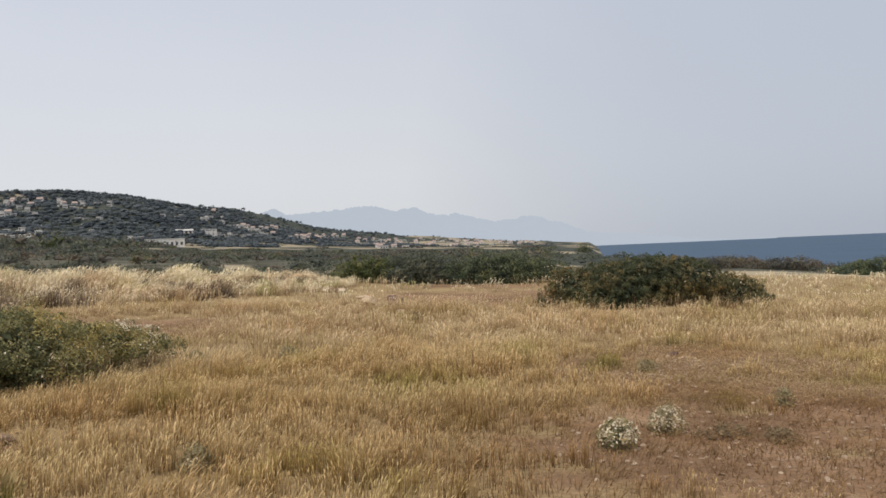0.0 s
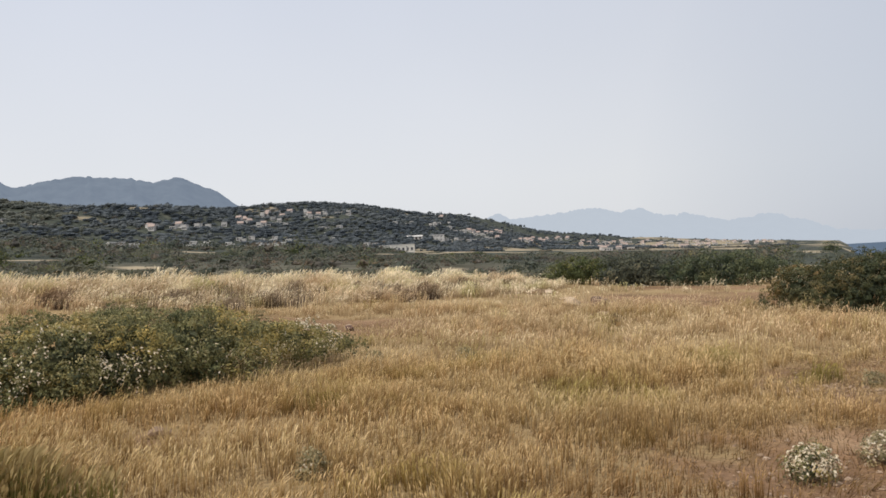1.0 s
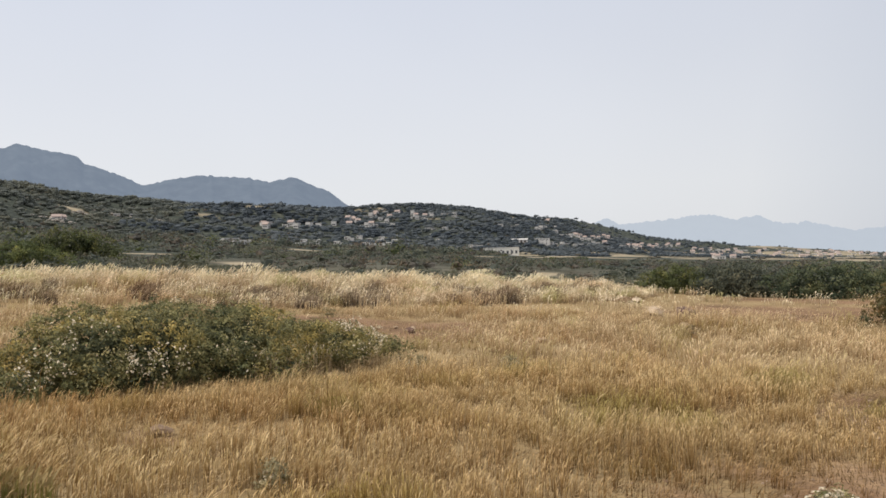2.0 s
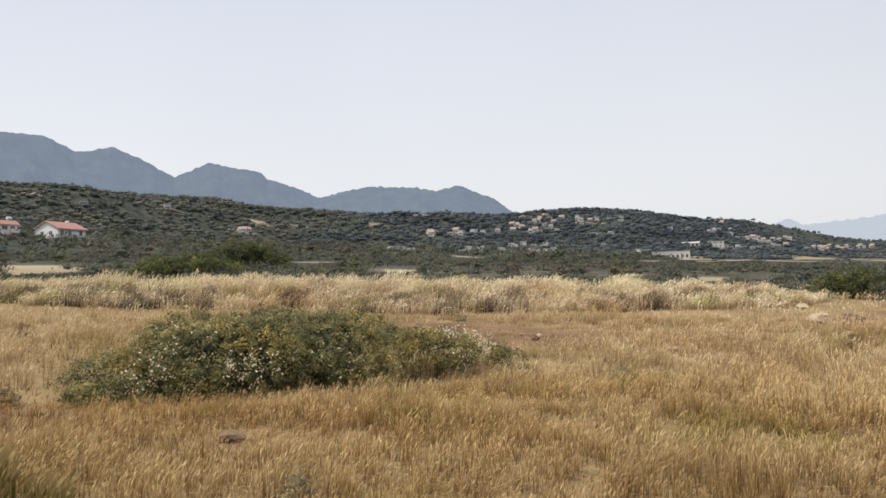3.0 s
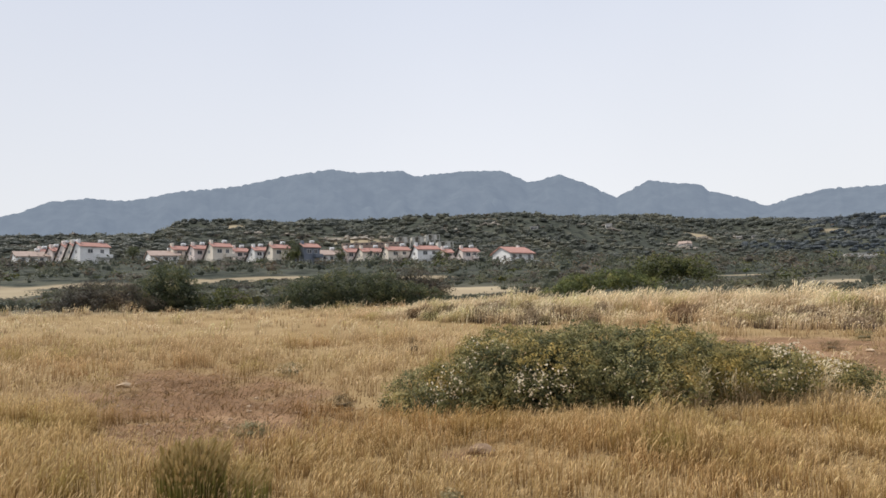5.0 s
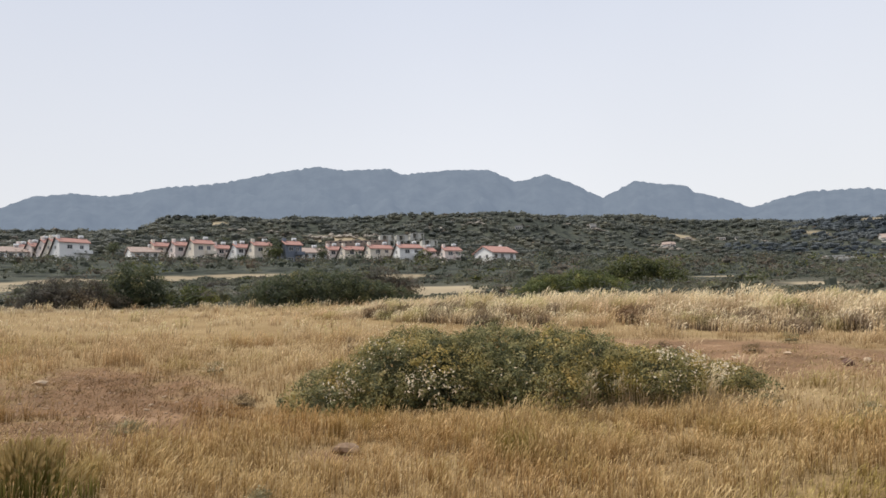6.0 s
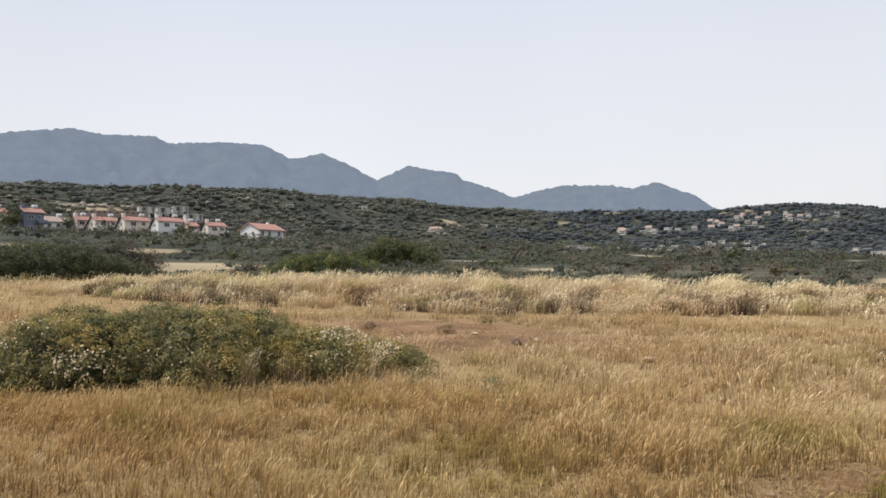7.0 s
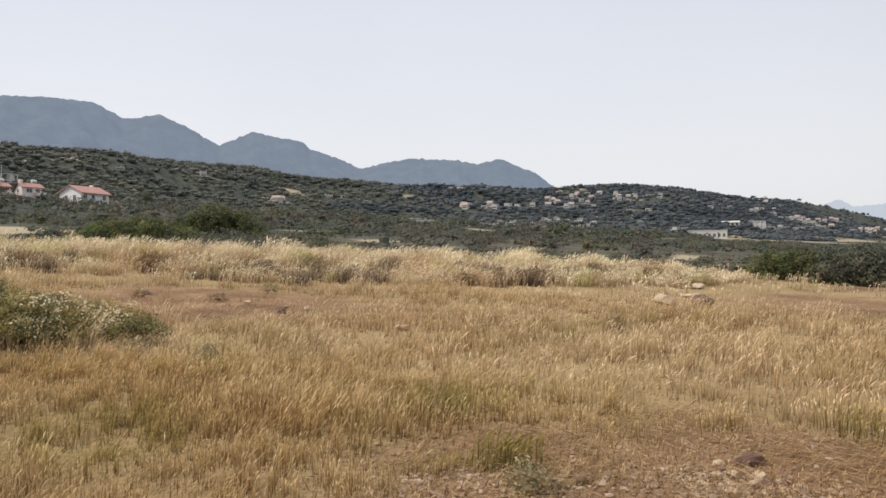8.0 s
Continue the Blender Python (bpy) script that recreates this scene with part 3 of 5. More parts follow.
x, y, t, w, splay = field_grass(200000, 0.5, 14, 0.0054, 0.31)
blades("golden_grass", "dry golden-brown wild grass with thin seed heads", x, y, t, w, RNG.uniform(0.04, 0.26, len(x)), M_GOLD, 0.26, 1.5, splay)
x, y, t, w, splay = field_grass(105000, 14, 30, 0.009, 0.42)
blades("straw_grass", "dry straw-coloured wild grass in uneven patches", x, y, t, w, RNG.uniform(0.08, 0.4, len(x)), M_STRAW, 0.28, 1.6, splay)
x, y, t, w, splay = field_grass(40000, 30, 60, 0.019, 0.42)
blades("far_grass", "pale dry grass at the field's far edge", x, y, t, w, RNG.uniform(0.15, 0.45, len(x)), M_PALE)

for n, r0, r1, wide in ((48000, 0.5, 12, 0.0085), (24000, 12, 24, 0.016)):
    x, y = sector(n, r0, r1)
    x, y = thin(x, y, ~in_bush(x, y) * ~on_bank(x, y) * np.clip(0.75 - 0.15 * bareness(x, y) + 0.4 * wob(x, y, 0.6, 56), 0.1, 1))
    blades("under_grass", "low dry straw between the taller grass", x, y, RNG.uniform(0.04, 0.17, len(x)), wide * RNG.uniform(0.7, 1.3, len(x)), RNG.uniform(0.6, 2.2, len(x)), M_UNDER, 0.4, 1.1)

for n, r0, r1, wide in ((7000, 0.3, 14, 0.014), (3500, 14, 45, 0.03)):
    x, y = sector(n, r0, r1, 110, 316)
    x, y = thin(x, y, np.clip(0.7 + 0.5 * wob(x, y, 2.2, 41), 0.1, 1))
    blades("back_grass", "thin dry grass on open ground", x, y, RNG.uniform(0.15, 0.42, len(x)), wide * RNG.uniform(0.7, 1.4, len(x)), RNG.uniform(0.1, 0.45, len(x)), M_GOLD, 0.24, 1.3)

# short withered litter over the bare ground
lx, ly = [], []
for i, (cx, cy, rx, ry) in enumerate(BARE):
    n = int((60 if i >= 13 else 480 if 8 <= i <= 10 else 170) * rx * ry)
    lx.append(cx + rx * RNG.normal(0, 0.6, n))
    ly.append(cy + ry * RNG.normal(0, 0.6, n))
x, y = sector(42000, 8, 15, -44, 40)
x, y = thin(x, y, np.clip(bareness(x, y) + 0.3 * wob(x, y, 0.5, 47), 0, 1))
blades("straw_litter", "loose straw lying on stony soil", x, y, RNG.uniform(0.04, 0.16, len(x)), RNG.uniform(0.005, 0.010, len(x)), RNG.uniform(1.0, 3.0, len(x)), M_UNDER, 0.35, 1.2)
x, y = np.concatenate(lx), np.concatenate(ly)
x, y = thin(x, y, np.clip(0.55 + 0.9 * wob(x, y, 0.5, 47), 0.04, 1))
blades("dry_litter", "short brown withered stems on bare soil", x, y, RNG.uniform(0.03, 0.12, len(x)), RNG.uniform(0.005, 0.013, len(x)), RNG.uniform(1.8, 4.2, len(x)), M_DULL, 0.3, 1.4)

# the bank of tall pale grass
k = RNG.uniform(0, 1, 150000)
line, steps = BANK_LINE, BANK_STEPS
cx, cy = np.interp(k, steps, line[:, 0]), np.interp(k, steps, line[:, 1])
down = RNG.uniform(-1.8, 7.2, len(k)) / np.hypot(3 - cx, 4 - cy)
x, y = cx + (3 - cx) * down + RNG.normal(0, 0.7, len(k)), cy + (4 - cy) * down + RNG.normal(0, 0.7, len(k))
lot = RNG.uniform(0, 1, len(x)) < np.clip(0.50 + 0.4 * wob(x, y, 2.0, 51) + 0.45 * wob(x, y, 0.7, 53), 0.04, 1) * np.where(down < 0.06, 1.0, 0.62)
lot &= on_bank(x, y)
x, y, down = x[lot], y[lot], down[lot]
t = RNG.uniform(0.45, 1.0, len(x)) * np.clip(0.88 + 0.3 * wob(x, y, 2.2, 52) + 0.2 * wob(x, y, 0.6, 54), 0.35, 1.3) * np.interp(down * 35, [-2, 1, 6], [1.0, 0.95, 0.62]) * np.interp(k[lot], [0, 0.15, 0.88, 1], [0.4, 1, 1, 0.6])
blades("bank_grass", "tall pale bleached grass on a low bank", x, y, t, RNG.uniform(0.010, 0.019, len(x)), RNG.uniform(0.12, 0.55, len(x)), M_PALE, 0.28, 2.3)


def tuft(x0, y0, radius, tall, n, mat, label, wide=0.006, lean=(0.05, 0.36)):
    """A clump of grass of its own, grown from three roots."""
    root = new("grass_tuft")
    z0 = z_at(x0, y0)
    root.location = (x0, y0, z0)
    for i in range(3):
        m, turn = n // 3, RNG.uniform(0, 6.283) + i * 2.094
        r, a = radius * 0.66 * np.sqrt(RNG.uniform(0, 1, m)), RNG.uniform(0, 6.283, m)
        x, y = x0 + r * np.cos(a) + radius * 0.45 * math.cos(turn), y0 + r * np.sin(a) + radius * 0.45 * math.sin(turn)
        ob = blades("clump", "", x, y, tall * RNG.uniform(0.8, 1.1) * RNG.uniform(0.6, 1.1, m) * (1 - 0.3 * (r / radius) ** 2), wide * RNG.uniform(0.7, 1.3, m), RNG.uniform(*lean, m), mat)
        ob.parent, ob.location = root, (-x0, -y0, -z0)
    return tagged(root, label, "grass", "grass tufts")


tuft(-3.85, 5.75, 0.44, 0.56, 620, M_DEEP_GRASS, "tall green grass tuft with dark blades", 0.011, (0.0, 0.14))
tuft(-3.55, 5.95, 0.26, 0.36, 150, M_DEEP_GRASS, "short green grass tuft turning to straw", 0.010, (0.0, 0.16))
tuft(1.2, 15.4, 0.55, 0.42, 330, M_GREEN_GRASS, "tall green grass tuft among dry straw", 0.008)
tuft(4.9, 17.2, 0.55, 0.36, 150, M_GREEN_GRASS, "tall green grass tuft beside stony soil", 0.009)
tuft(2.9, 14.35, 0.3, 0.34, 150, M_GREEN_GRASS, "small green grass tuft on stony soil", 0.007)
tuft(-3.9, 10.6, 0.5, 0.34, 300, M_GREEN_GRASS, "short green grass tuft among golden straw", 0.008)
for x0, y0 in ((-6.35, 13.2), (-6.2, 13.9), (-6.25, 14.7), (-6.4, 12.5), (-6.0, 15.3)):
    tuft(x0, y0, 0.3, 0.66, 70, M_PALE, "pale bleached grass stalks against the bush", 0.010)


# ---- shrubs and trees ----
def leaf_quads(c, n, size, rng):
    """Rhombic leaves at the places c, facing roughly along n."""
    k = len(c)
    n = n + rng.normal(0, 0.55, (k, 3))
    n /= np.linalg.norm(n, axis=1)[:, None] + 1e-9
    t = np.cross(n, rng.normal(0, 1, (k, 3)))
    t /= np.linalg.norm(t, axis=1)[:, None] + 1e-9
    b = np.cross(n, t)
    s = (size * rng.uniform(0.6, 1.35, k))[:, None] if np.ndim(size) else (size * rng.uniform(0.6, 1.35, (k, 1)))
    return np.stack([c - t * s * 0.5, c - b * s * 0.27 + n * s * 0.06, c + t * s * 0.5, c + b * s * 0.27 + n * s * 0.06], 1).reshape(-1, 3)


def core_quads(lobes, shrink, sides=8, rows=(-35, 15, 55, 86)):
    """A filler shell added in each lobe, so that no light shines through the crown."""
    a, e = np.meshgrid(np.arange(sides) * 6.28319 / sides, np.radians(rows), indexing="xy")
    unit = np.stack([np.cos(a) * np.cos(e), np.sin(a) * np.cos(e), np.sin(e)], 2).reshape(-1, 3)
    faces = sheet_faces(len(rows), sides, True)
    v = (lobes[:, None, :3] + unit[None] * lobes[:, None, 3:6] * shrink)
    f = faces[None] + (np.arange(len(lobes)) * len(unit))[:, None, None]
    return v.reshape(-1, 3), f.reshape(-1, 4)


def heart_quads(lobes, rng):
    """Filler leaves inside a dense shrub, in the darkest tone for the shade there."""
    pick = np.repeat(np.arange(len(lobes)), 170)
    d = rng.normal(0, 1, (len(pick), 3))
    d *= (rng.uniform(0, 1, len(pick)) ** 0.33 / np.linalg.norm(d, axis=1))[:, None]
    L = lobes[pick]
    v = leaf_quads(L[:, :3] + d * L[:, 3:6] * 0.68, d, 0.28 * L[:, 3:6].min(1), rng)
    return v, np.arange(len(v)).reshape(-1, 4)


def crown(lobes, count, size, rng, inner=0.74, clump=3.4, core=0.42):
    """Leaves in rounded clumps over the lobes; gives corners, faces, the number of leaves, each corner's tone, and the clumps' places and facings."""
    lobes = np.asarray(lobes, dtype=float)
    area = lobes[:, 3] * lobes[:, 4] + lobes[:, 3] * lobes[:, 5]
    per = 30
    many = max(1, 2 * count // per)
    pick = rng.choice(len(lobes), many, p=area / area.sum())
    d = rng.normal(0, 1, (many, 3))
    d /= np.linalg.norm(d, axis=1)[:, None]
    d[:, 2] = np.where(d[:, 2] < -0.8, -d[:, 2], d[:, 2])
    L = lobes[pick]
    lump = 1 + 0.12 * np.sin(d[:, 0] * 9 + pick) * np.sin(d[:, 1] * 8 + pick * 2)
    c = L[:, :3] + d * L[:, 3:6] * (rng.uniform(inner, 1.0, many) * lump)[:, None]
    # keep the clumps that lie on the outside of the whole crown
    q = (c[:, None, :] - lobes[None, :, :3]) / lobes[None, :, 3:6]
    c, d = (v[(q ** 2).sum(2).min(1) > 0.28] for v in (c, d))
    c, d = c[:count // per], d[:count // per]
    many = len(c)
    e = rng.normal(0, 1, (many, per, 3)) + d[:, None, :] * 0.9 + np.array([0, 0, 0.35])
    e /= np.linalg.norm(e, axis=2)[:, :, None]
    reach = size * clump * rng.uniform(0.6, 1.3, (many, 1, 1))
    p = c[:, None, :] + e * reach * rng.uniform(0.55, 1.08, (many, per, 1)) * np.array([1, 1, 0.85])
    # random tone per clump and leaf, lighter towards the clump's top
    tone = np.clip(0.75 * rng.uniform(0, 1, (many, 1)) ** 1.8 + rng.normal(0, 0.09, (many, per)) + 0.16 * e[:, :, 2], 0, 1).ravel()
    n = many * per
    lv = leaf_quads(p.reshape(-1, 3), e.reshape(-1, 3) * 1.5, size, rng)
    # filler gets tone 0: the crown's inner shade put into its colour
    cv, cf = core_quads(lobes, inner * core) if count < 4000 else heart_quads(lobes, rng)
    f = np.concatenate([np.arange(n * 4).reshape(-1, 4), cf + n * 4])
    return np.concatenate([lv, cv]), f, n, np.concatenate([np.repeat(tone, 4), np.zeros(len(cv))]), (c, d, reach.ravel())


def stem(base, tip, thick, parent, name="stem"):
    """One tapered, kinked stem from the root to its tip, six-sided."""
    kink = base * 0.45 + tip * 0.55 + RNG.normal(0, 0.06, 3) * np.linalg.norm(tip - base)
    vs = [p + r * np.array([math.cos(j * 1.0472), math.sin(j * 1.0472), 0]) for p, r in ((base, thick), (kink, thick * 0.6), (tip, thick * 0.2)) for j in range(6)]
    fs = [(i * 6 + j, i * 6 + (j + 1) % 6, (i + 1) * 6 + (j + 1) % 6, (i + 1) * 6 + j) for i in range(2) for j in range(6)]
    return mesh_object(name, np.array(vs), np.array(fs), M_STEM, parent)


SHAPES = {}


def shrub(x, y, length, depth, tall, turn, leaf, count, mat, label, seed, name="shrub", lobe_count=14, taper=0.55, group="", profile=None, clump=3.4):
    """A spreading shrub: stems from its root, and a lumpy crown of single leaves over them."""
    rng = np.random.RandomState(seed)
    root = new(name)
    root.location = (x, y, z_at(x, y) - 0.04)
    root.rotation_euler = (0, 0, radians(turn))
    lobes = []
    for i in range(lobe_count):
        u = -1 + 2 * (i + 0.5) / lobe_count + rng.uniform(-0.08, 0.08)
        top = tall * (np.interp(u, *profile) if profile else 1 - taper * abs(u) ** 1.8) * rng.uniform(0.88, 1.08)
        rx, ry, rz = length / lobe_count * rng.uniform(1.6, 2.3), depth * 0.5 * rng.uniform(0.55, 0.85) * (1 - 0.45 * u * u), top * rng.uniform(0.42, 0.55)
        lobes.append((u * (length / 2 - rx * 0.5), rng.uniform(-0.25, 0.25) * depth, max(top - rz, rz * 0.7), rx, ry, rz))
        lobes.append((u * length * 0.5 * 0.97, rng.uniform(-0.42, 0.42) * depth * (1 - 0.5 * abs(u)), top * 0.24, rx * 0.8, ry * 0.75, top * 0.36))
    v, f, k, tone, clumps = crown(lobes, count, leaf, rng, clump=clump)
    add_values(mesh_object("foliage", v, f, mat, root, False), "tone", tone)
    for l in lobes[::2]:
        stem(np.array([0, 0, -0.1]), np.array(l[:3]), 0.02 + 0.012 * tall, root)
    SHAPES[root.name] = clumps
    return tagged(root, label, "shrub", group)


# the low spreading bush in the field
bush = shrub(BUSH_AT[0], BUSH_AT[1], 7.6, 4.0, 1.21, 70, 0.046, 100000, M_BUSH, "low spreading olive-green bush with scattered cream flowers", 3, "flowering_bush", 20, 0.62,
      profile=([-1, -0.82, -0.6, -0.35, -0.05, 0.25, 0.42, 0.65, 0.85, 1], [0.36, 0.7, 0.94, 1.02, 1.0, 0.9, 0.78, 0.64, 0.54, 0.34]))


def flower_patch(along, up, wide, tall, n, label):
    """Daisy heads on the sunward clumps of the bush, round a place along it and a height over its foot."""
    rng = np.random.RandomState(int(abs(along * 37 + up * 91)) + n)
    c, d, reach = SHAPES[bush.name]
    front = np.nonzero((d[:, 1] < -0.1) & (np.hypot((c[:, 0] - along) / wide, (c[:, 2] - up) / tall) < 1))[0]
    front = front[np.argsort(c[front, 1])][:max(8, len(front) * 2 // 3)]
    k = rng.choice(front, n)
    e = rng.normal(0, 0.5, (n, 3)) + d[k] + np.array([0, -0.5, 0.4])
    e /= np.linalg.norm(e, axis=1)[:, None]
    p = c[k] + e * (reach[k] * 1.3)[:, None]
    mid = p.mean(0)
    quads = np.concatenate([leaf_quads(p - mid, e, 0.044, rng), leaf_quads(p - mid + 0.002, e, 0.044, rng)])
    root = new("flower_patch")
    root.matrix_world = Matrix.Translation(bush.location) @ Matrix.Rotation(bush.rotation_euler.z, 4, "Z") @ Matrix.Translation(Vector(mid))
    ob = tagged(mesh_object("petals", quads, np.arange(len(quads)).reshape(-1, 4), M_PETAL, root, False), kind="stuff")
    add_values(ob, "tone", np.repeat(rng.uniform(0, 1, len(quads) // 4), 4))
    return tagged(root, label, "flowers", "flower patches")


for along, up, wide, tall, n in ((-2.95, 0.4, 0.3, 0.22, 130), (-1.55, 0.44, 0.42, 0.26, 180), (3.2, 0.55, 0.6, 0.3, 200), (2.5, 0.72, 0.5, 0.22, 90), (2.1, 0.36, 0.3, 0.2, 60), (-2.4, 0.8, 0.6, 0.25, 45), (-0.4, 0.35, 0.5, 0.25, 30)):
    flower_patch(along, up, wide, tall, n, "cluster of small cream daisies on the bush")


def cushion(x, y, radius, tall, label, mat=None, flowers=0, leaf=0.03, count=900, name="cushion_plant"):
    """A rounded cushion plant of stiff stems, some with daisies all over."""
    rng = np.random.RandomState(int(abs(x * 53 + y * 17)))
    root = new(name)
    root.location = (x, y, z_at(x, y) - 0.02)
    lobes = [(rng.uniform(-0.4, 0.4) * radius, rng.uniform(-0.4, 0.4) * radius, tall * 0.35, radius * 0.62, radius * 0.62, tall * rng.uniform(0.5, 0.66)) for i in range(6)]
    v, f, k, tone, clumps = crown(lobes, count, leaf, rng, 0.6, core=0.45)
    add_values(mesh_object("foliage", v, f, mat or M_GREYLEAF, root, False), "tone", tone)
    for l in lobes[::2]:
        stem(np.array([0, 0, -0.03]), np.array(l[:3]), 0.012, root)
    if flowers:
        d = rng.normal(0, 1, (flowers, 3))
        d /= np.linalg.norm(d, axis=1)[:, None]
        d[:, 2] = np.abs(d[:, 2])
        L = np.array(lobes)[rng.randint(0, 6, flowers)]
        c = L[:, :3] + d * L[:, 3:6] * 1.1
        q = np.concatenate([leaf_quads(c, d, 0.033, rng), leaf_quads(c + 0.002, d, 0.033, rng)])
        ob = tagged(mesh_object("blossom", q, np.arange(len(q)).reshape(-1, 4), M_PETAL, root, False), "small cream daisy heads", kind="stuff")
        add_values(ob, "tone", np.repeat(rng.uniform(0, 1, len(q) // 4), 4))
    return tagged(root, label, "plant", "cushion plants")


cushion(1.8, 8.5, 0.27, 0.34, "round cushion plant covered with cream daisies", M_BUSH, 560, 0.024, 2600)
cushion(2.62, 9.55, 0.25, 0.33, "round cushion plant with fading daisies", M_GREYLEAF, 380, 0.024, 2200)
for x0, y0, r, h, lab, m, fl in ((3.75, 8.9, 0.3, 0.13, "low brown withered cushion plant", M_WITHER, 0), (3.15, 9.2, 0.35, 0.12, "flat brown withered plant", M_WITHER, 0),
                                 (-4.95, 15.5, 0.26, 0.22, "grey dry cushion plant in straw", M_GREYLEAF, 20),
                                 (-3.1, 15.5, 0.24, 0.26, "grey-green cushion plant in dry grass", M_GREYLEAF, 30), (-14.6, 8.7, 0.36, 0.36, "grey cushion plant with pale heads", M_GREYLEAF, 80),
                                 (-6.99, 6.53, 0.3, 0.18, "grey-green flat cushion plant on bare soil", M_GREYLEAF, 0), (-9.4, 8.45, 0.18, 0.24, "small dark cushion plant on bare soil", M_WITHER, 0),
                                 (-18.1, 12.9, 0.3, 0.6, "dark upright withered plant in grass", M_WITHER, 0), (4.6, 10.9, 0.14, 0.24, "pale grey-green upright plant", M_GREYLEAF, 0),
                                 (3.5, 13.8, 0.25, 0.22, "grey cushion plant beside stones", M_GREYLEAF, 0), (-10.9, 21.2, 0.3, 0.28, "dark flat cushion plant on red soil", M_WITHER, 0),
                                 (-12.3, 24.0, 0.35, 0.32, "grey-green flat plant on red soil", M_GREYLEAF, 0), (-13.6, 20.6, 0.3, 0.2, "small dark plant on red soil", M_WITHER, 0),
                                 (-2.4, 7.4, 0.12, 0.26, "pale flowering plant in dry grass", M_GREYLEAF, 40),
                                 (-0.95, 24.0, 0.3, 0.35, "dark withered plant in straw", M_WITHER, 0),
                                 (4.4, 7.4, 0.35, 0.16, "dull green plant on stony soil", M_BUSH, 0)):
    cushion(x0, y0, r, h, lab, m, fl)

# dull withered clumps along the foot of the bank
for i in range(100):
    u = 0.05 + 0.92 * RNG.uniform(0, 1)
    bx, by = np.interp(u, steps, line[:, 0]), np.interp(u, steps, line[:, 1])
    inx, iny = 3 - bx, 4 - by
    k = np.interp(u, [0, 0.2, 0.5, 0.8, 1], [2.0, 4.5, 5.8, 4.6, 1.6]) * RNG.uniform(0.45, 1.08) / math.hypot(inx, iny)
    tuft(bx + inx * k, by + iny * k, RNG.uniform(0.25, 0.8), RNG.uniform(0.35, 0.8), 150, M_DEAD, "dull withered grass clump at the bank's foot", 0.016)

# shrubs round the field's edge: x, y, length, depth, height, turn, leaf, count, material, label
BAY_SIDE = [
    (4.0, 51.5, 8.2, 4.0, 1.75, 4, 0.12, 15000, M_MASTIC, "dark green mastic thicket at the field's edge"),
    (-1.5, 51.6, 5.0, 4.0, 1.8, -5, 0.12, 12000, M_SCRUB, "grey twiggy mastic thicket at the field's edge"),
    (-4.8, 52.6, 4.8, 3.0, 1.6, 0, 0.12, 7500, M_OLIVE, "fresh green shrub at the field's edge"),
    (41.5, 76.0, 12.0, 5.0, 1.4, 30, 0.17, 9000, M_MASTIC, "low dark shrub above the shore"),
    (48.0, 70.0, 12.0, 5.0, 1.7, 35, 0.17, 7000, M_MASTIC, "low green shrub above the shore"),
    (33.5, 95.0, 13.0, 5.0, 0.95, 20, 0.2, 8000, M_HEATH, "brown scrub near the shore"),
    (41.0, 93.0, 9.0, 5.0, 1.25, 24, 0.2, 6000, M_HEATH, "brown rounded scrub near the shore"),
    (50.5, 282.0, 5.5, 4.0, 3.4, 0, 0.3, 1500, M_MASTIC, "small dark rounded shrub standing alone"),
]
LAND_SIDE = [
    (-57.0, 4.3, 6.6, 4.5, 2.0, 92, 0.13, 11000, M_HEATH, "purple-brown withered shrub beside the field"),
    (-58.8, 8.7, 4.8, 4.0, 3.2, 92, 0.12, 15000, M_MASTIC, "round dark green shrub standing tall"),
    (-52.3, 21.3, 11.0, 4.5, 2.4, 76, 0.12, 24000, M_MASTIC, "wide dark green mastic shrub"),
    (-58.5, 27.6, 7.0, 4.0, 2.6, 75, 0.13, 10000, M_HEATH, "grey-brown shrub beside dark mastic"),
    (-52.0, 43.0, 9.0, 4.0, 1.75, 52, 0.13, 16000, M_LIME, "bright green rounded shrub behind the grass"),
    (-65.5, 60.5, 9.0, 4.6, 3.1, 50, 0.14, 11000, M_OLIVE, "olive-green rounded shrub above the scrub"),
    (-58.0, 13.0, 4.0, 3.0, 1.2, 90, 0.16, 2500, M_OLIVE, "low green scrub beside the field"),
]
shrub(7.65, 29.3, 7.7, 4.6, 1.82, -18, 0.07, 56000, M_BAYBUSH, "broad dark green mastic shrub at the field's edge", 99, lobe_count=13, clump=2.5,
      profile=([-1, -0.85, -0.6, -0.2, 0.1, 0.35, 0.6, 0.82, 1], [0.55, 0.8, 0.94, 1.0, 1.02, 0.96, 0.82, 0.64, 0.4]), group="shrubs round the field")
for i, (sx, sy, ln, dp, tl, tn, lf, ct, mt, lb) in enumerate(BAY_SIDE + LAND_SIDE):
    shrub(sx, sy, ln, dp, tl, tn, lf * 1.08, int(ct * 0.82), mt, lb, 100 + i, lobe_count=9, profile=([-1, -0.8, -0.3, 0.2, 0.6, 1], [0.62, 0.9, 1.0, 1.02, 0.85, 0.5]), group="shrubs round the field")


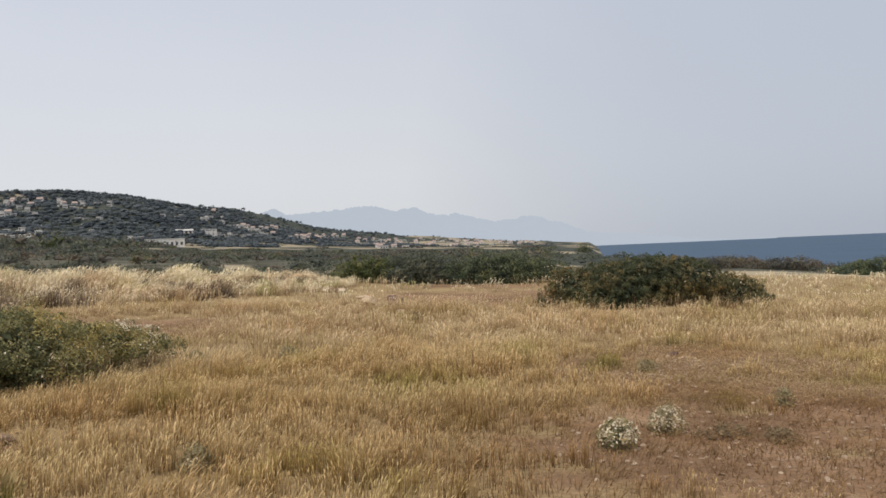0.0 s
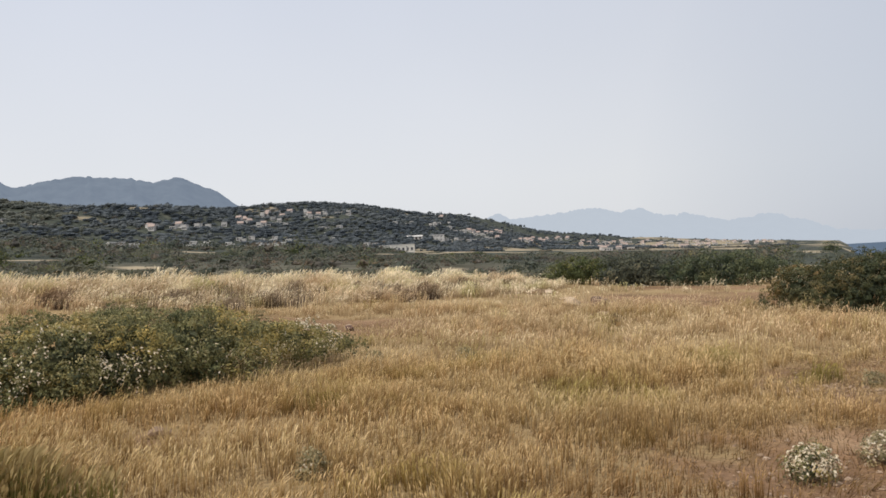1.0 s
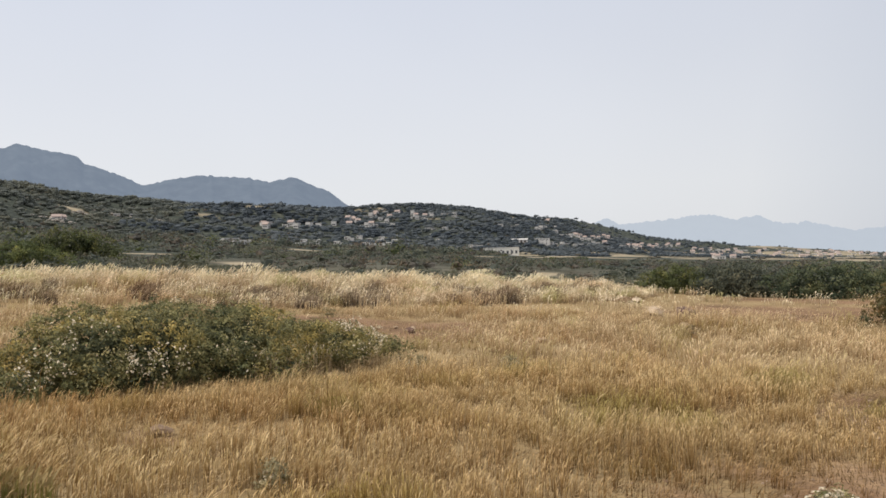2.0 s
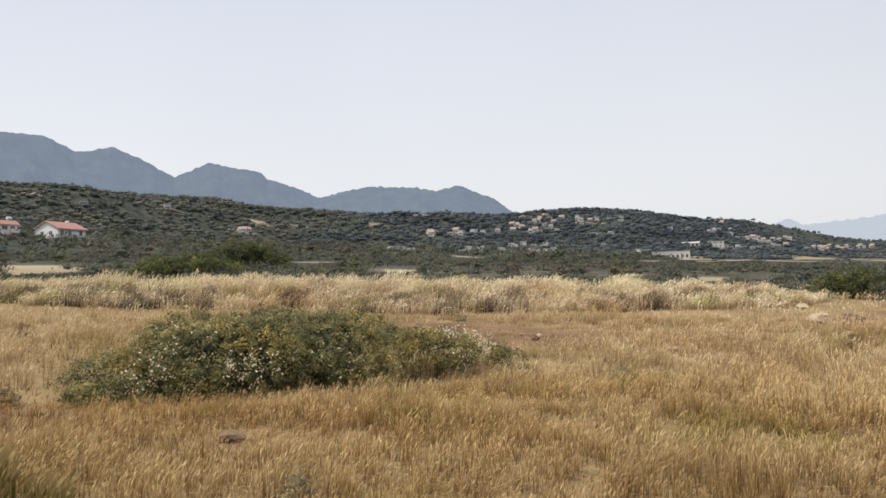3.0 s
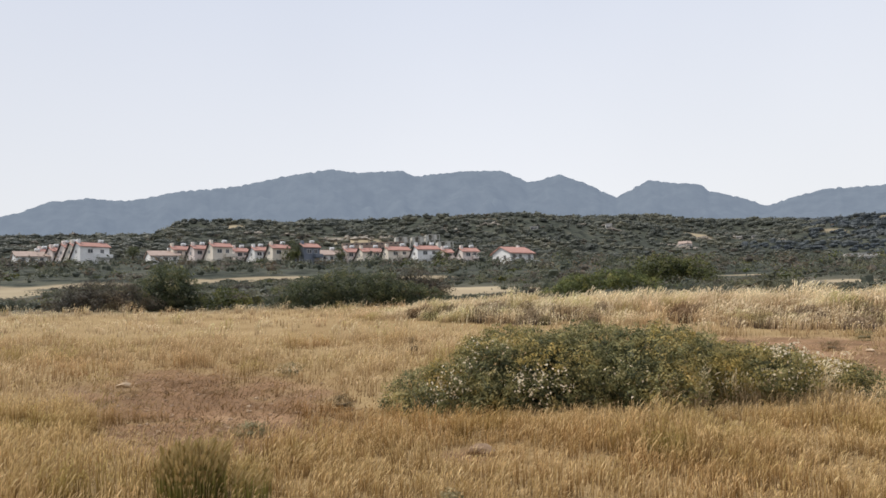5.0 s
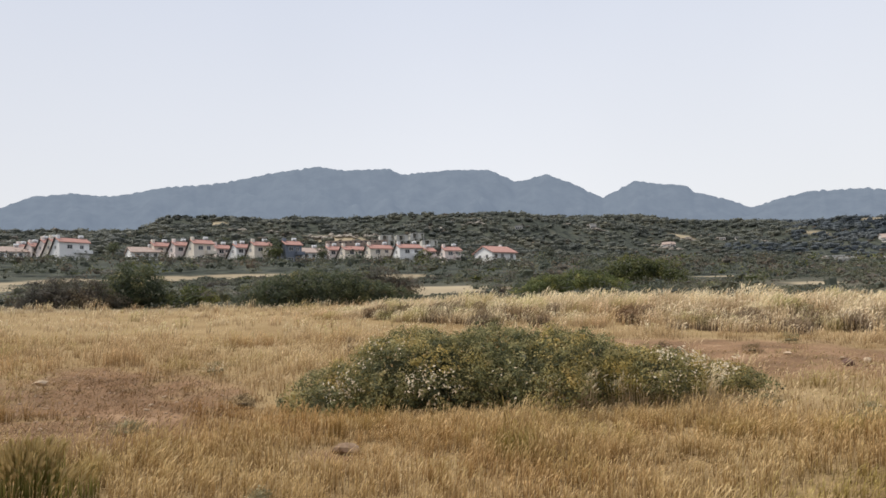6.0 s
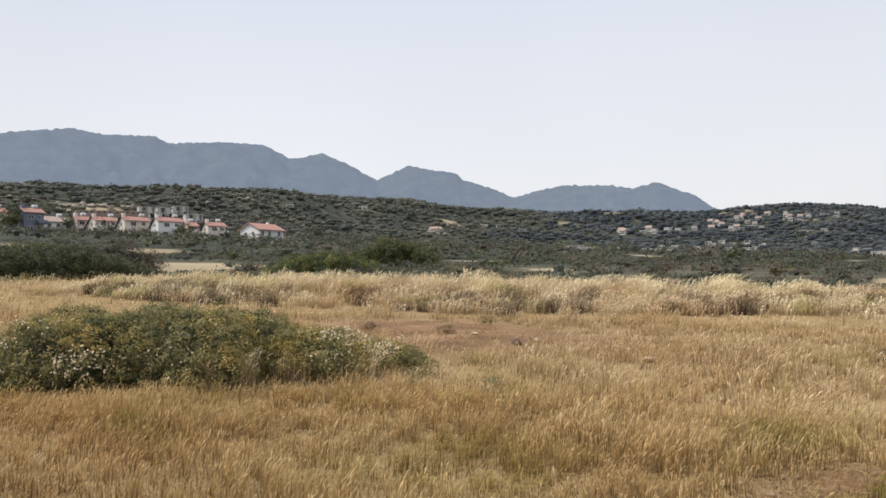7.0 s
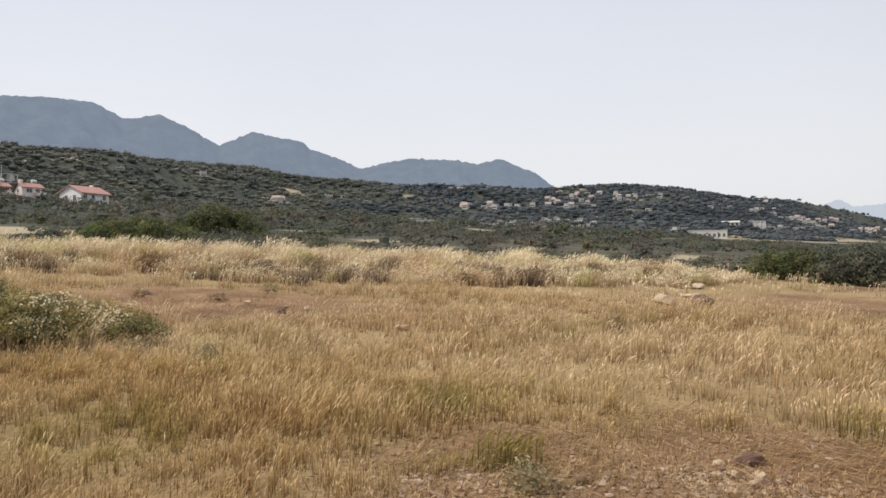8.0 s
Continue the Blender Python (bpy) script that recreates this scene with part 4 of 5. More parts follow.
def wood(name, label, x, y, radius, tall, leaves, size, mat, seed, trunk=0.0):
    """Scrub or woodland that nobody could count: lumpy crowns of leaf clumps, all in one mesh."""
    rng = np.random.RandomState(seed)
    n = len(x)
    z = height(x, y)
    lobes = np.stack([x, y, z + tall * (0.42 + trunk), radius, radius * rng.uniform(0.8, 1.2, n), tall * 0.58], 1)
    pick = np.repeat(np.arange(n), leaves)
    d = rng.normal(0, 1, (len(pick), 3))
    d /= np.linalg.norm(d, axis=1)[:, None]
    d[:, 2] = np.where(d[:, 2] < -0.2, -d[:, 2], d[:, 2])
    L = lobes[pick]
    lump = 1 + 0.22 * np.sin(d[:, 0] * 5 + pick) * np.sin(d[:, 1] * 4 + pick * 3) + 0.14 * np.sin(d[:, 2] * 7 + pick * 5)
    c = L[:, :3] + d * L[:, 3:6] * (rng.uniform(*(0.72, 1.0) if trunk else (0.5, 1.12), len(pick)) * lump)[:, None]
    lv = leaf_quads(c, d + np.array([0, 0, 0.3]), size[pick], rng)
    sides = 7 if leaves > 40 else 5
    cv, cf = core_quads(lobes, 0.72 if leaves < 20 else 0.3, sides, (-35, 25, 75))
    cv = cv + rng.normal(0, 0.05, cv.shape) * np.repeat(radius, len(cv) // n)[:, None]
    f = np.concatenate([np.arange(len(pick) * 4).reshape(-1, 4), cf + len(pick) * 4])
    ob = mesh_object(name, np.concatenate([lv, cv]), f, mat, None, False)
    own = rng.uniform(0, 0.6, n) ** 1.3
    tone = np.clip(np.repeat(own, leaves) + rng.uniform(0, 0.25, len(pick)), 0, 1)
    # filler shells a little darker than the leaves over them
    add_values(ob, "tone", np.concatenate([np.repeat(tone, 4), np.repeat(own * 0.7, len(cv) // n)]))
    return tagged(ob, label, "woodland" if trunk else "scrub", kind="stuff")


HOMES = [(-264, -14), (-263, -8), (-262, -3), (-255, 6), (-254, 18), (-253, 25), (-252, 31), (-250, 37), (-249, 43), (-248, 49), (-247, 55), (-245, 63), (-243, 69), (-242, 76), (-240, 83), (-239, 90), (-237, 100), (-235, 107), (-234, 114),
         (-222, 131), (-214, 128), (-206, 124), (-216, 136), (-207, 132), (-198, 120), (-258, 20), (-250, 72), (-396, 128), (-393, 143), (-389, 158), (-384, 172), (-402, 110), (-370, 120), (-370, 140), (-366, 155), (-375, 105)]


# hamlets and single houses on the hill: bearing, elevation, half spread in both, how many, shares of the kinds
HAMLETS = [(29.4, 3.72, 1.8, 0.45, 27, (0.12, 0.44, 0.4, 0.04)), (28.2, 4.25, 0.9, 0.2, 5, (0.3, 0.2, 0.2, 0.3)), (34.3, 3.45, 2.5, 0.12, 13, (0.05, 0.35, 0.6, 0)), (26.2, 4.2, 0.5, 0.1, 3, (0, 0.5, 0.5, 0)), (24.6, 3.92, 1.5, 0.18, 13, (0.1, 0.5, 0.4, 0)),
           (24.6, 3.1, 1.0, 0.12, 3, (0, 0.8, 0.2, 0)), (37.6, 2.3, 2.2, 0.2, 4, (0, 1, 0, 0)), (21.7, 1.6, 0.9, 0.12, 4, (0, 0.8, 0.2, 0)), (16.4, 2.74, 0.8, 0.2, 7, (0.3, 0.2, 0.4, 0.1)),
           (14.8, 2.3, 0.9, 0.15, 10, (0.2, 0.3, 0.3, 0.2)), (13.0, 2.0, 1.2, 0.12, 14, (0.2, 0.3, 0.3, 0.2)), (14.2, 1.62, 2.2, 0.07, 16, (0.1, 0.6, 0.2, 0.1)), (9.2, 1.3, 2.0, 0.12, 26, (0.3, 0.2, 0.1, 0.4)),
           (19.0, 3.1, 1.6, 0.3, 3, (0, 0.6, 0.4, 0)), (16.0, 3.35, 0.6, 0.08, 3, (0.2, 0.3, 0.3, 0.2)), (55.2, 5.7, 0.1, 0.02, 1, (0, 0, 1, 0)), (60.5, 6.05, 0.1, 0.02, 1, (0, 1, 0, 0)), (50.0, 4.0, 0.5, 0.1, 3, (0, 0.8, 0, 0.2)), (46.0, 4.4, 0.6, 0.1, 2, (0, 1, 0, 0))]
hamlet_rng = np.random.RandomState(77)
HILL_HOMES = []
for az0, el0, spread, high, count, kinds in HAMLETS:
    for i in range(count):
        a = az0 + hamlet_rng.uniform(-spread, spread)
        hx, hy = on_slope(a, el0 + hamlet_rng.uniform(-high, high))
        HILL_HOMES.append((hx, hy, hamlet_rng.choice(4, p=kinds), a + hamlet_rng.uniform(-35, 35)))


SHEDS = []
for i in range(34):
    a = hamlet_rng.uniform(24.0, 37.0)
    hx, hy = on_slope(a, hamlet_rng.uniform(1.85, 2.7), 430)
    SHEDS.append((hx, hy, a + hamlet_rng.uniform(-25, 25)))


def wild(n, r0, r1, power=1.0, limit=0.4):
    x, y = sector(n, r0 ** power, r1 ** power, -40, 108, 0, 0)
    r = np.hypot(x, y)
    s = r ** (1 / power) / r
    x, y = x * s, y * s
    r, az = np.hypot(x, y), np.degrees(np.arctan2(-x, y))
    ok = (cover_at(x, y) < limit) & (shore_at(x, y) > 18) & (az > -8)
    r, az = np.hypot(x, y), np.degrees(np.arctan2(-x, y))
    ok &= field_at(x, y) > 1.0
    for hx, hy in HOMES:
        ok &= np.hypot(x - hx, y - hy) > 11
    for hx, hy in [h[:2] for h in HILL_HOMES + SHEDS]:  # gardens and open views before the hill houses
        away = (x - hx) * hx + (y - hy) * hy
        aside = np.abs(x * hy - y * hx) / math.hypot(hx, hy)
        ok &= ~((aside < 3.5) & (away < 0) & (away > -11 * math.hypot(hx, hy))) & (np.hypot(x - hx, y - hy) > 4.5)
    return x[ok], y[ok]


def scrub(name, label, x, y, rad, tall, leaves, size, mat, seed):
    room = headroom(x, y)
    ok = room > 0.3
    size = np.broadcast_to(size, np.shape(x))
    tall = np.minimum(tall * np.clip(0.85 + 0.6 * wob(x, y, 13, 62), 0.35, 1.6), room)
    return wood(name, label, x[ok], y[ok], np.minimum(rad, 0.5 + tall * 1.6)[ok], tall[ok], leaves, size[ok], mat, seed)


for i, (mt, lb, nm, share) in enumerate(((M_SCRUB, "dark green mastic scrub over the plain", "green_scrub", 1.0), (M_HEATH, "brown and grey heath scrub over the plain", "heath_scrub", 0.6), (M_OLIVE, "fresh green bushes scattered in scrub", "fresh_scrub", 0.12))):
    x, y = wild(int(1500 * share), 58, 150)
    rad = RNG.uniform(0.7, 2.2, len(x))
    scrub(nm, lb, x, y, rad, rad * RNG.uniform(0.55, 1.1, len(x)), 52, 0.24, mt, 200 + i)
    x, y = wild(int(3000 * share), 140, 480, 0.75)
    rad = 1.4 + 2.2 * RNG.uniform(0, 1, len(x)) ** 1.5
    scrub(nm, lb, x, y, rad, rad * RNG.uniform(0.6, 1.1, len(x)), 34, 0.27 * rad, mt, 210 + i)

x, y = sector(900, 57, 76, -6, 106, 0, 0)
x, y = thin(x, y, field_at(x, y) > 1.1)
rad = RNG.uniform(0.5, 1.3, len(x))
scrub("low_scrub", "low olive-brown scrub along the field's edge", x, y, rad, rad * RNG.uniform(0.45, 0.8, len(x)), 34, 0.24, M_SCRUB, 307)
sx, sy = sector(560, 100, 330, -44, -7, 0, 0)
ok = (shore_at(sx, sy) > 12) & (field_at(sx, sy) > 1)
sx, sy = sx[ok], sy[ok]
rad = RNG.uniform(0.9, 2.2, len(sx))
wood("shore_scrub", "low dark scrub above the shore", sx, sy, rad, rad * RNG.uniform(0.25, 0.5, len(sx)), 44, 0.3 + 0 * rad, M_SCRUB, 306)
x, y = wild(50000, 320, 1400, 0.8, 0.9)
r, az = np.hypot(x, y), np.degrees(np.arctan2(-x, y))
q = r / crest_range(az)
dense = 0.92 + 0.5 * wob(x, y, 70, 61) + 0.5 * smooth(0.8, 0.95, q)
ok = (q > 0.42) & (q < 1.06) & (RNG.uniform(0, 1, len(x)) < dense)
x, y = x[ok], y[ok]
rad = np.where(RNG.uniform(0, 1, len(x)) < 0.15, RNG.uniform(3.6, 5.2, len(x)), RNG.uniform(1.8, 4.4, len(x))) * np.clip(np.hypot(x, y) / 800, 0.75, 1.0)
wide, tall = rad * 1.3, rad * RNG.uniform(0.65, 1.2, len(x))
inner = np.degrees(np.arctan2(-x, y)) + 6 * wob(x, y, 60, 63) > 42
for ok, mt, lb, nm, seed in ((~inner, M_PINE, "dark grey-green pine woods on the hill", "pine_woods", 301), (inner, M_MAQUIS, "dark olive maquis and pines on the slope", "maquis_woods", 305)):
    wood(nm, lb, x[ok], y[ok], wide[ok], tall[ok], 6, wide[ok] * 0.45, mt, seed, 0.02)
x, y = wild(3000, 320, 1300, 0.8, 0.9)
rad = RNG.uniform(2.0, 4.0, len(x))
scrub("hill_scrub", "grey-brown scrub on the hill slopes", x, y, rad, rad * RNG.uniform(0.5, 0.8, len(x)), 9, rad * 0.4, M_HEATH, 302)
x, y = wild(9000, 1300, 2750, 1.0, 0.9)
az = np.degrees(np.arctan2(-x, y))
q = np.hypot(x, y) / crest_range(az)
ok = (az > 3.5) & (az < 18) & (q > 0.56) & (q < 1.05)
x, y = x[ok], y[ok]
rad = RNG.uniform(3.2, 6.0, len(x))
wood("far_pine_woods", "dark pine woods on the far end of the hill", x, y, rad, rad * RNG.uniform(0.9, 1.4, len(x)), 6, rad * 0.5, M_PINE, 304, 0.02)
x, y = wild(7000, 700, 3000, 1.0, 0.7)
ok = np.degrees(np.arctan2(-x, y)) < 22
x, y = x[ok], y[ok]
rad = RNG.uniform(2.2, 5.5, len(x))
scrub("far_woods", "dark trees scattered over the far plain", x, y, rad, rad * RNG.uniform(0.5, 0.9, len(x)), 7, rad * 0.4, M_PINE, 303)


# ---- trees by the houses ----
def tree(x, y, tall, spread, mat, label, seed):
    """A tapered trunk with limbs and a loose crown of leaf sprigs."""
    rng = np.random.RandomState(seed)
    root = new("tree")
    root.location = (x, y, z_at(x, y) - 0.1)
    lobes = []
    for i in range(11):
        a, q, up = rng.uniform(0, 6.283), rng.uniform(0, 0.6) * spread, rng.uniform(0.38, 0.85)
        s = spread * rng.uniform(0.3, 0.5)
        lobes.append((q * math.cos(a), q * math.sin(a), tall * up, s, s, s * rng.uniform(0.7, 1.0)))
    v, f, k, tone, clumps = crown(lobes, 2100, 0.28, rng, 0.62)
    add_values(mesh_object("crown", v, f, mat, root, False), "tone", tone)
    stem(np.array([0, 0, -0.3]), np.array([0, 0, tall * 0.7]), 0.05 * tall, root, "trunk")
    for l in lobes[::2]:
        stem(np.array([0, 0, tall * 0.22]), np.array(l[:3]), 0.022 * tall, root, "limb")
    return tagged(root, label, "tree", "trees by the houses")


for i, (tx, ty, tl, sp, mt) in enumerate(((-236.0, 57.0, 7.6, 3.8, M_MASTIC), (-234, 54.5, 4.6, 3.4, M_OLIVE), (-247, 10.5, 5.0, 2.2, M_MASTIC), (-233, 70, 4.4, 2.6, M_MASTIC), (-226, 101, 3.4, 3.2, M_OLIVE), (-214, 139, 5.0, 3.0, M_SCRUB))):
    tree(tx, ty, tl, sp, mt, "dark green garden tree beside a white house" if mt is M_MASTIC else "grey-green bushy tree below the houses", 500 + i)

# garden hedges and bushes along the foot of the row
k = RNG.uniform(0, 1, 240)
x = np.interp(k, [0, 0.4, 0.75, 1], [-254, -238, -224, -208]) + RNG.normal(0, 2.5, len(k)) + 6
y = np.interp(k, [0, 0.4, 0.75, 1], [-18, 45, 95, 140]) + RNG.normal(0, 2.0, len(k))
rad = RNG.uniform(0.9, 2.4, len(k))
wood("garden_hedges", "grey-green hedges and bushes below the houses", x, y, rad, rad * RNG.uniform(0.6, 1.1, len(k)), 60, 0.3 + 0 * rad, M_SCRUB, 309)


# ---- houses ----
def part(name, bm, mat, parent, label=""):
    me = bpy.data.meshes.new(name)
    bm.normal_update()
    bm.to_mesh(me)
    bm.free()
    me.materials.append(mat)
    ob = new(name, me)
    ob.parent = parent
    if label:
        ob["label"] = label
    return ob


def box(bm, x0, x1, y0, y1, z0, z1):
    v = [bm.verts.new((x, y, z)) for z in (z0, z1) for x, y in ((x0, y0), (x1, y0), (x1, y1), (x0, y1))]
    for f in ((3, 2, 1, 0), (4, 5, 6, 7), (0, 1, 5, 4), (1, 2, 6, 5), (2, 3, 7, 6), (3, 0, 4, 7)):
        bm.faces.new([v[i] for i in f])


def solid(x0, x1, y0, y1, z0, z1, bevel=0.0):
    bm = bmesh.new()
    box(bm, x0, x1, y0, y1, z0, z1)
    if bevel:
        bmesh.ops.bevel(bm, geom=bm.edges[:], offset=bevel, segments=1, affect="EDGES")
    return bm


def prism(x0, x1, outline):
    """An outline in depth and height, drawn out along x."""
    bm = bmesh.new()
    a, b = [bm.verts.new((x0, y, z)) for y, z in outline], [bm.verts.new((x1, y, z)) for y, z in outline]
    bm.faces.new(a[::-1])
    bm.faces.new(b)
    for i in range(len(a)):
        j = (i + 1) % len(a)
        bm.faces.new((a[i], a[j], b[j], b[i]))
    bmesh.ops.recalc_face_normals(bm, faces=bm.faces)
    return bm


def slab(x0, x1, ya, za, yb, zb, thick):
    return prism(x0, x1, [(ya, za), (yb, zb), (yb, zb + thick), (ya, za + thick)])


def window(parent, x, z, w, h, y=0.0, side=False):
    """A window proud of the front wall, or of the gable wall at x when side is set."""
    bm = bmesh.new()
    t = 0.12
    for a, b, c, d in ((-w / 2, w / 2, -h / 2, -h / 2 + t), (-w / 2, w / 2, h / 2 - t, h / 2), (-w / 2, -w / 2 + t, -h / 2 + t, h / 2 - t), (w / 2 - t, w / 2, -h / 2 + t, h / 2 - t), (-t / 2, t / 2, -h / 2 + t, h / 2 - t)):
        box(bm, a, b, -0.08, 0.02, c, d)
    ob = part("window", bm, M_FRAME, parent)
    ob.location, ob.rotation_euler = (x, y, z), (0, 0, radians(-90) if side else 0)
    part("pane", solid(-w / 2 + t, w / 2 - t, -0.03, 0.0, -h / 2 + t, h / 2 - t), M_GLASS, ob, "dark window glass")
    return ob


def tank(parent, x, y, z):
    bm = bmesh.new()
    bmesh.ops.create_cone(bm, cap_ends=True, segments=12, radius1=0.42, radius2=0.42, depth=1.4, matrix=Matrix.Translation((x, y, z + 0.75)) @ Matrix.Rotation(radians(90), 4, "Y"))
    box(bm, x - 0.6, x - 0.45, y - 0.4, y + 0.4, z - 0.6, z + 0.4)
    box(bm, x + 0.45, x + 0.6, y - 0.4, y + 0.4, z - 0.6, z + 0.4)
    part("water_tank", bm, M_STEEL, parent, "white rooftop water tank")


def saltbox_house(wall, w=7.0, storey=2.9, wing=False, name="house", label=""):
    """Two storeys to the front, a tiled roof falling far down behind, chimney and water tank."""
    root = new(name)
    e, ridge = storey * 2, storey * 2 + 1.05
    part("wall", prism(0, w, [(0, -2.5), (6.2, -2.5), (6.2, 1.2), (1.8, ridge), (0, e)]), wall, root)
    part("roof", slab(-0.35, w + 0.35, -0.5, e - 0.3, 1.8, ridge + 0.02, 0.2), M_TILE, root, "red clay tile roof")
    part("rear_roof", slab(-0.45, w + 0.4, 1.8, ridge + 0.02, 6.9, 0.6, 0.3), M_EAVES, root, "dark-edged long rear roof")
    part("chimney", solid(0.1, 1.0, 1.2, 2.1, ridge - 1.2, ridge + 1.0, 0.05), wall, root)
    tank(root, w - 1.3, 2.3, ridge + 0.1)
    window(root, w * 0.34, storey * 1.55, 1.7, 1.25)
    window(root, w * 0.74, storey * 1.55, 1.3, 1.25)
    window(root, w * 0.3, storey * 0.5, 1.8, 1.5)
    window(root, 0, storey * 1.5, 0.9, 1.0, 2.0, True)
    window(root, 0, storey * 0.5, 1.2, 1.2, 3.0, True)
    part("door", solid(w * 0.68, w * 0.68 + 1.0, -0.09, 0.02, -0.1, 2.1), M_EAVES, root)
    part("balcony", solid(w * 0.55, w + 0.2, -1.5, -0.002, storey - 0.12, storey + 0.9), wall, root)
    if wing:
        part("annex", solid(w + 0.004, w + 3.2, 1.0, 7.0, -2.5, storey + 0.7), wall, root)
        part("annex_roof", solid(w - 0.1, w + 3.4, 0.8, 7.2, storey + 0.704, storey + 0.95), M_TILE, root)
    return tagged(root, label, "house", "houses in the row")


def villa():
    root = new("villa")
    part("wall", prism(0, 11, [(0, -3), (8.5, -3), (8.5, 5.0), (4.2, 7.0), (0, 5.0)]), M_WHITE, root)
    part("roof", slab(-0.5, 11.5, -0.8, 4.63, 4.2, 7.02, 0.3), M_TILE, root, "orange-red clay tile roof")
    part("rear_roof", slab(-0.5, 11.5, 4.2, 7.02, 9.3, 4.65, 0.3), M_TILE, root)
    for x in (1.6, 4.6, 9.0):
        window(root, x, 3.7, 1.3, 1.5)
    for x in (1.8, 6.4, 9.2):
        window(root, x, 1.2, 1.5, 1.5)
    window(root, 0, 3.6, 1.2, 1.3, 2.6, True)
    window(root, 0, 3.6, 1.2, 1.3, 5.8, True)
    window(root, 0, 1.0, 1.6, 1.6, 4.2, True)
    part("terrace", solid(11.004, 15.5, -0.6, 4.0, -3, 2.5), M_WHITE, root, "white terrace with parapet")
    part("terrace_wall", solid(7.0, 17.5, -4.0, -3.6, -3, 0.5), M_WHITE, root)
    part("chimney", solid(8.4, 9.2, 4.4, 5.2, 6.0, 7.9), M_WHITE, root)
    return tagged(root, "white two-storey villa with an orange-red tiled roof", "house")


def flat_house(wall, w, d, h, roof, label, name="far_house"):
    """A house some hundreds of metres off: walls, a low roof or parapet, dark windows."""
    root = new(name)
    if roof:
        part("wall", prism(0, w, [(0, -4), (d, -4), (d, h), (d / 2, h + 1.6), (0, h)]), wall, root)
        part("roof", slab(-0.4, w + 0.4, -0.5, h - 0.3, d / 2, h + 1.62, 0.25), M_MUTEDTILE, root, "muted red-brown tile roof")
        part("rear_roof", slab(-0.4, w + 0.4, d / 2, h + 1.62, d + 0.5, h - 0.3, 0.25), M_MUTEDTILE, root)
    else:
        part("wall", solid(0, w, 0, d, -4, h), wall, root)
        part("roof", solid(-0.2, w + 0.2, -0.2, d + 0.2, h + 0.004, h + 0.5), wall, root)
    for fx in (0.22, 0.5, 0.78):
        for z in ([1.5, 4.3] if h > 4 else [1.5]):
            part("window", solid(w * fx - 0.5, w * fx + 0.5, -0.06, 0.02, z - 0.55, z + 0.55), M_GLASS, root)
    return tagged(root, label, "house", "houses on the hill")


def shell(floors, bays, label):
    """An unfinished concrete building: slabs, columns and the first infill walls."""
    root = new("unfinished_building")
    for i in range(floors + 1):
        part("floor_slab", solid(0, bays * 4.0, 0, 8, i * 3.0 - 0.25, i * 3.0), M_CONCRETE, root)
    for i in range(floors):
        for b in range(bays + 1):
            for y in (0.1, 7.5):
                part("column", solid(b * 4.0 - (0.4 if b else 0), b * 4.0 + (0.0 if b else 0.4), y, y + 0.4, i * 3.0 + 0.002, i * 3.0 + 2.748), M_CONCRETE, root)
        for b in range(bays):
            part("infill_wall", solid(b * 4.0 + 0.404, b * 4.0 + (1.6 if (b + i) % 2 else 2.4), 0.15, 0.4, i * 3.0 + 0.002, i * 3.0 + 2.748), M_CONCRETE, root)
        part("side_wall", solid(0.05, 0.3, 0.502, 7.498, i * 3.0 + 0.002, i * 3.0 + 2.748), M_CONCRETE, root)
        part("core_wall", solid(1.5, bays * 4.0 - 1.5, 4, 4.25, i * 3.0 + 0.002, i * 3.0 + 2.748), M_CONCRETE, root)
    part("footing", solid(0.05, bays * 4.0 - 0.05, 0.05, 7.95, -5, -0.252), M_CONCRETE, root)
    return tagged(root, label, "building", "unfinished buildings")


def stand(ob, x, y, turn, lift=0.0):
    ob.location, ob.rotation_euler = (x, y, z_at(x, y) + lift), (0, 0, radians(turn))
    return ob


def repeat(ob, x, y, turn, lift=0.0):
    return copy_thing(ob, Matrix.Translation((x, y, z_at(x, y) + lift)) @ Matrix.Rotation(radians(turn), 4, "Z"))


# left front corner, turn, width, ridge over the ground, walls
ROW = [(-270.6, -15.8, 127, 3.9, 5.1, M_PINK), (-265.6, -12.2, 126, 3.9, 5.4, M_PINK), (-260.5, -8.5, 125, 3.2, 6.3, M_PINK), (-255.8, -6.0, 125, 3.2, 6.5, M_CREAM), (-251.1, -4.0, 124, 9.6, 6.8, M_WHITE),
       (-253.8, 22.3, 118, 6.3, 5.5, M_CREAM), (-248.3, 28.0, 117, 5.6, 5.7, M_PINK), (-243.0, 32.9, 116, 6.9, 6.5, M_CREAM), (-251.8, 40.7, 114, 5.2, 4.9, M_PINK), (-246.4, 46.0, 113, 4.9, 5.3, M_WHITE),
       (-241.1, 50.6, 112, 6.5, 6.2, M_CREAM), (-235.1, 59.0, 110, 5.8, 6.5, M_SLATE), (-244.0, 75.1, 107, 4.8, 4.7, M_PINK), (-239.0, 78.9, 105, 7.7, 4.8, M_CREAM), (-233.3, 85.6, 104, 8.3, 5.3, M_CREAM),
       (-227.3, 93.3, 101, 8.2, 5.6, M_WHITE), (-233.2, 104.7, 99, 3.6, 4.6, M_PINK), (-228.0, 109.1, 98, 6.2, 5.0, M_PINK)]
SAID = {M_PINK: "pale pink two-storey house with a red roof", M_CREAM: "cream two-storey house with red roof and long rear slope",
        M_WHITE: "white two-storey house with red roof and tank", M_SLATE: "blue-grey two-storey house with a red roof"}
for hx, hy, turn, wide, tall, wall in ROW:
    stand(saltbox_house(wall, wide, (tall - 0.2) / 2, label=SAID[wall]), hx, hy, turn, -0.8)
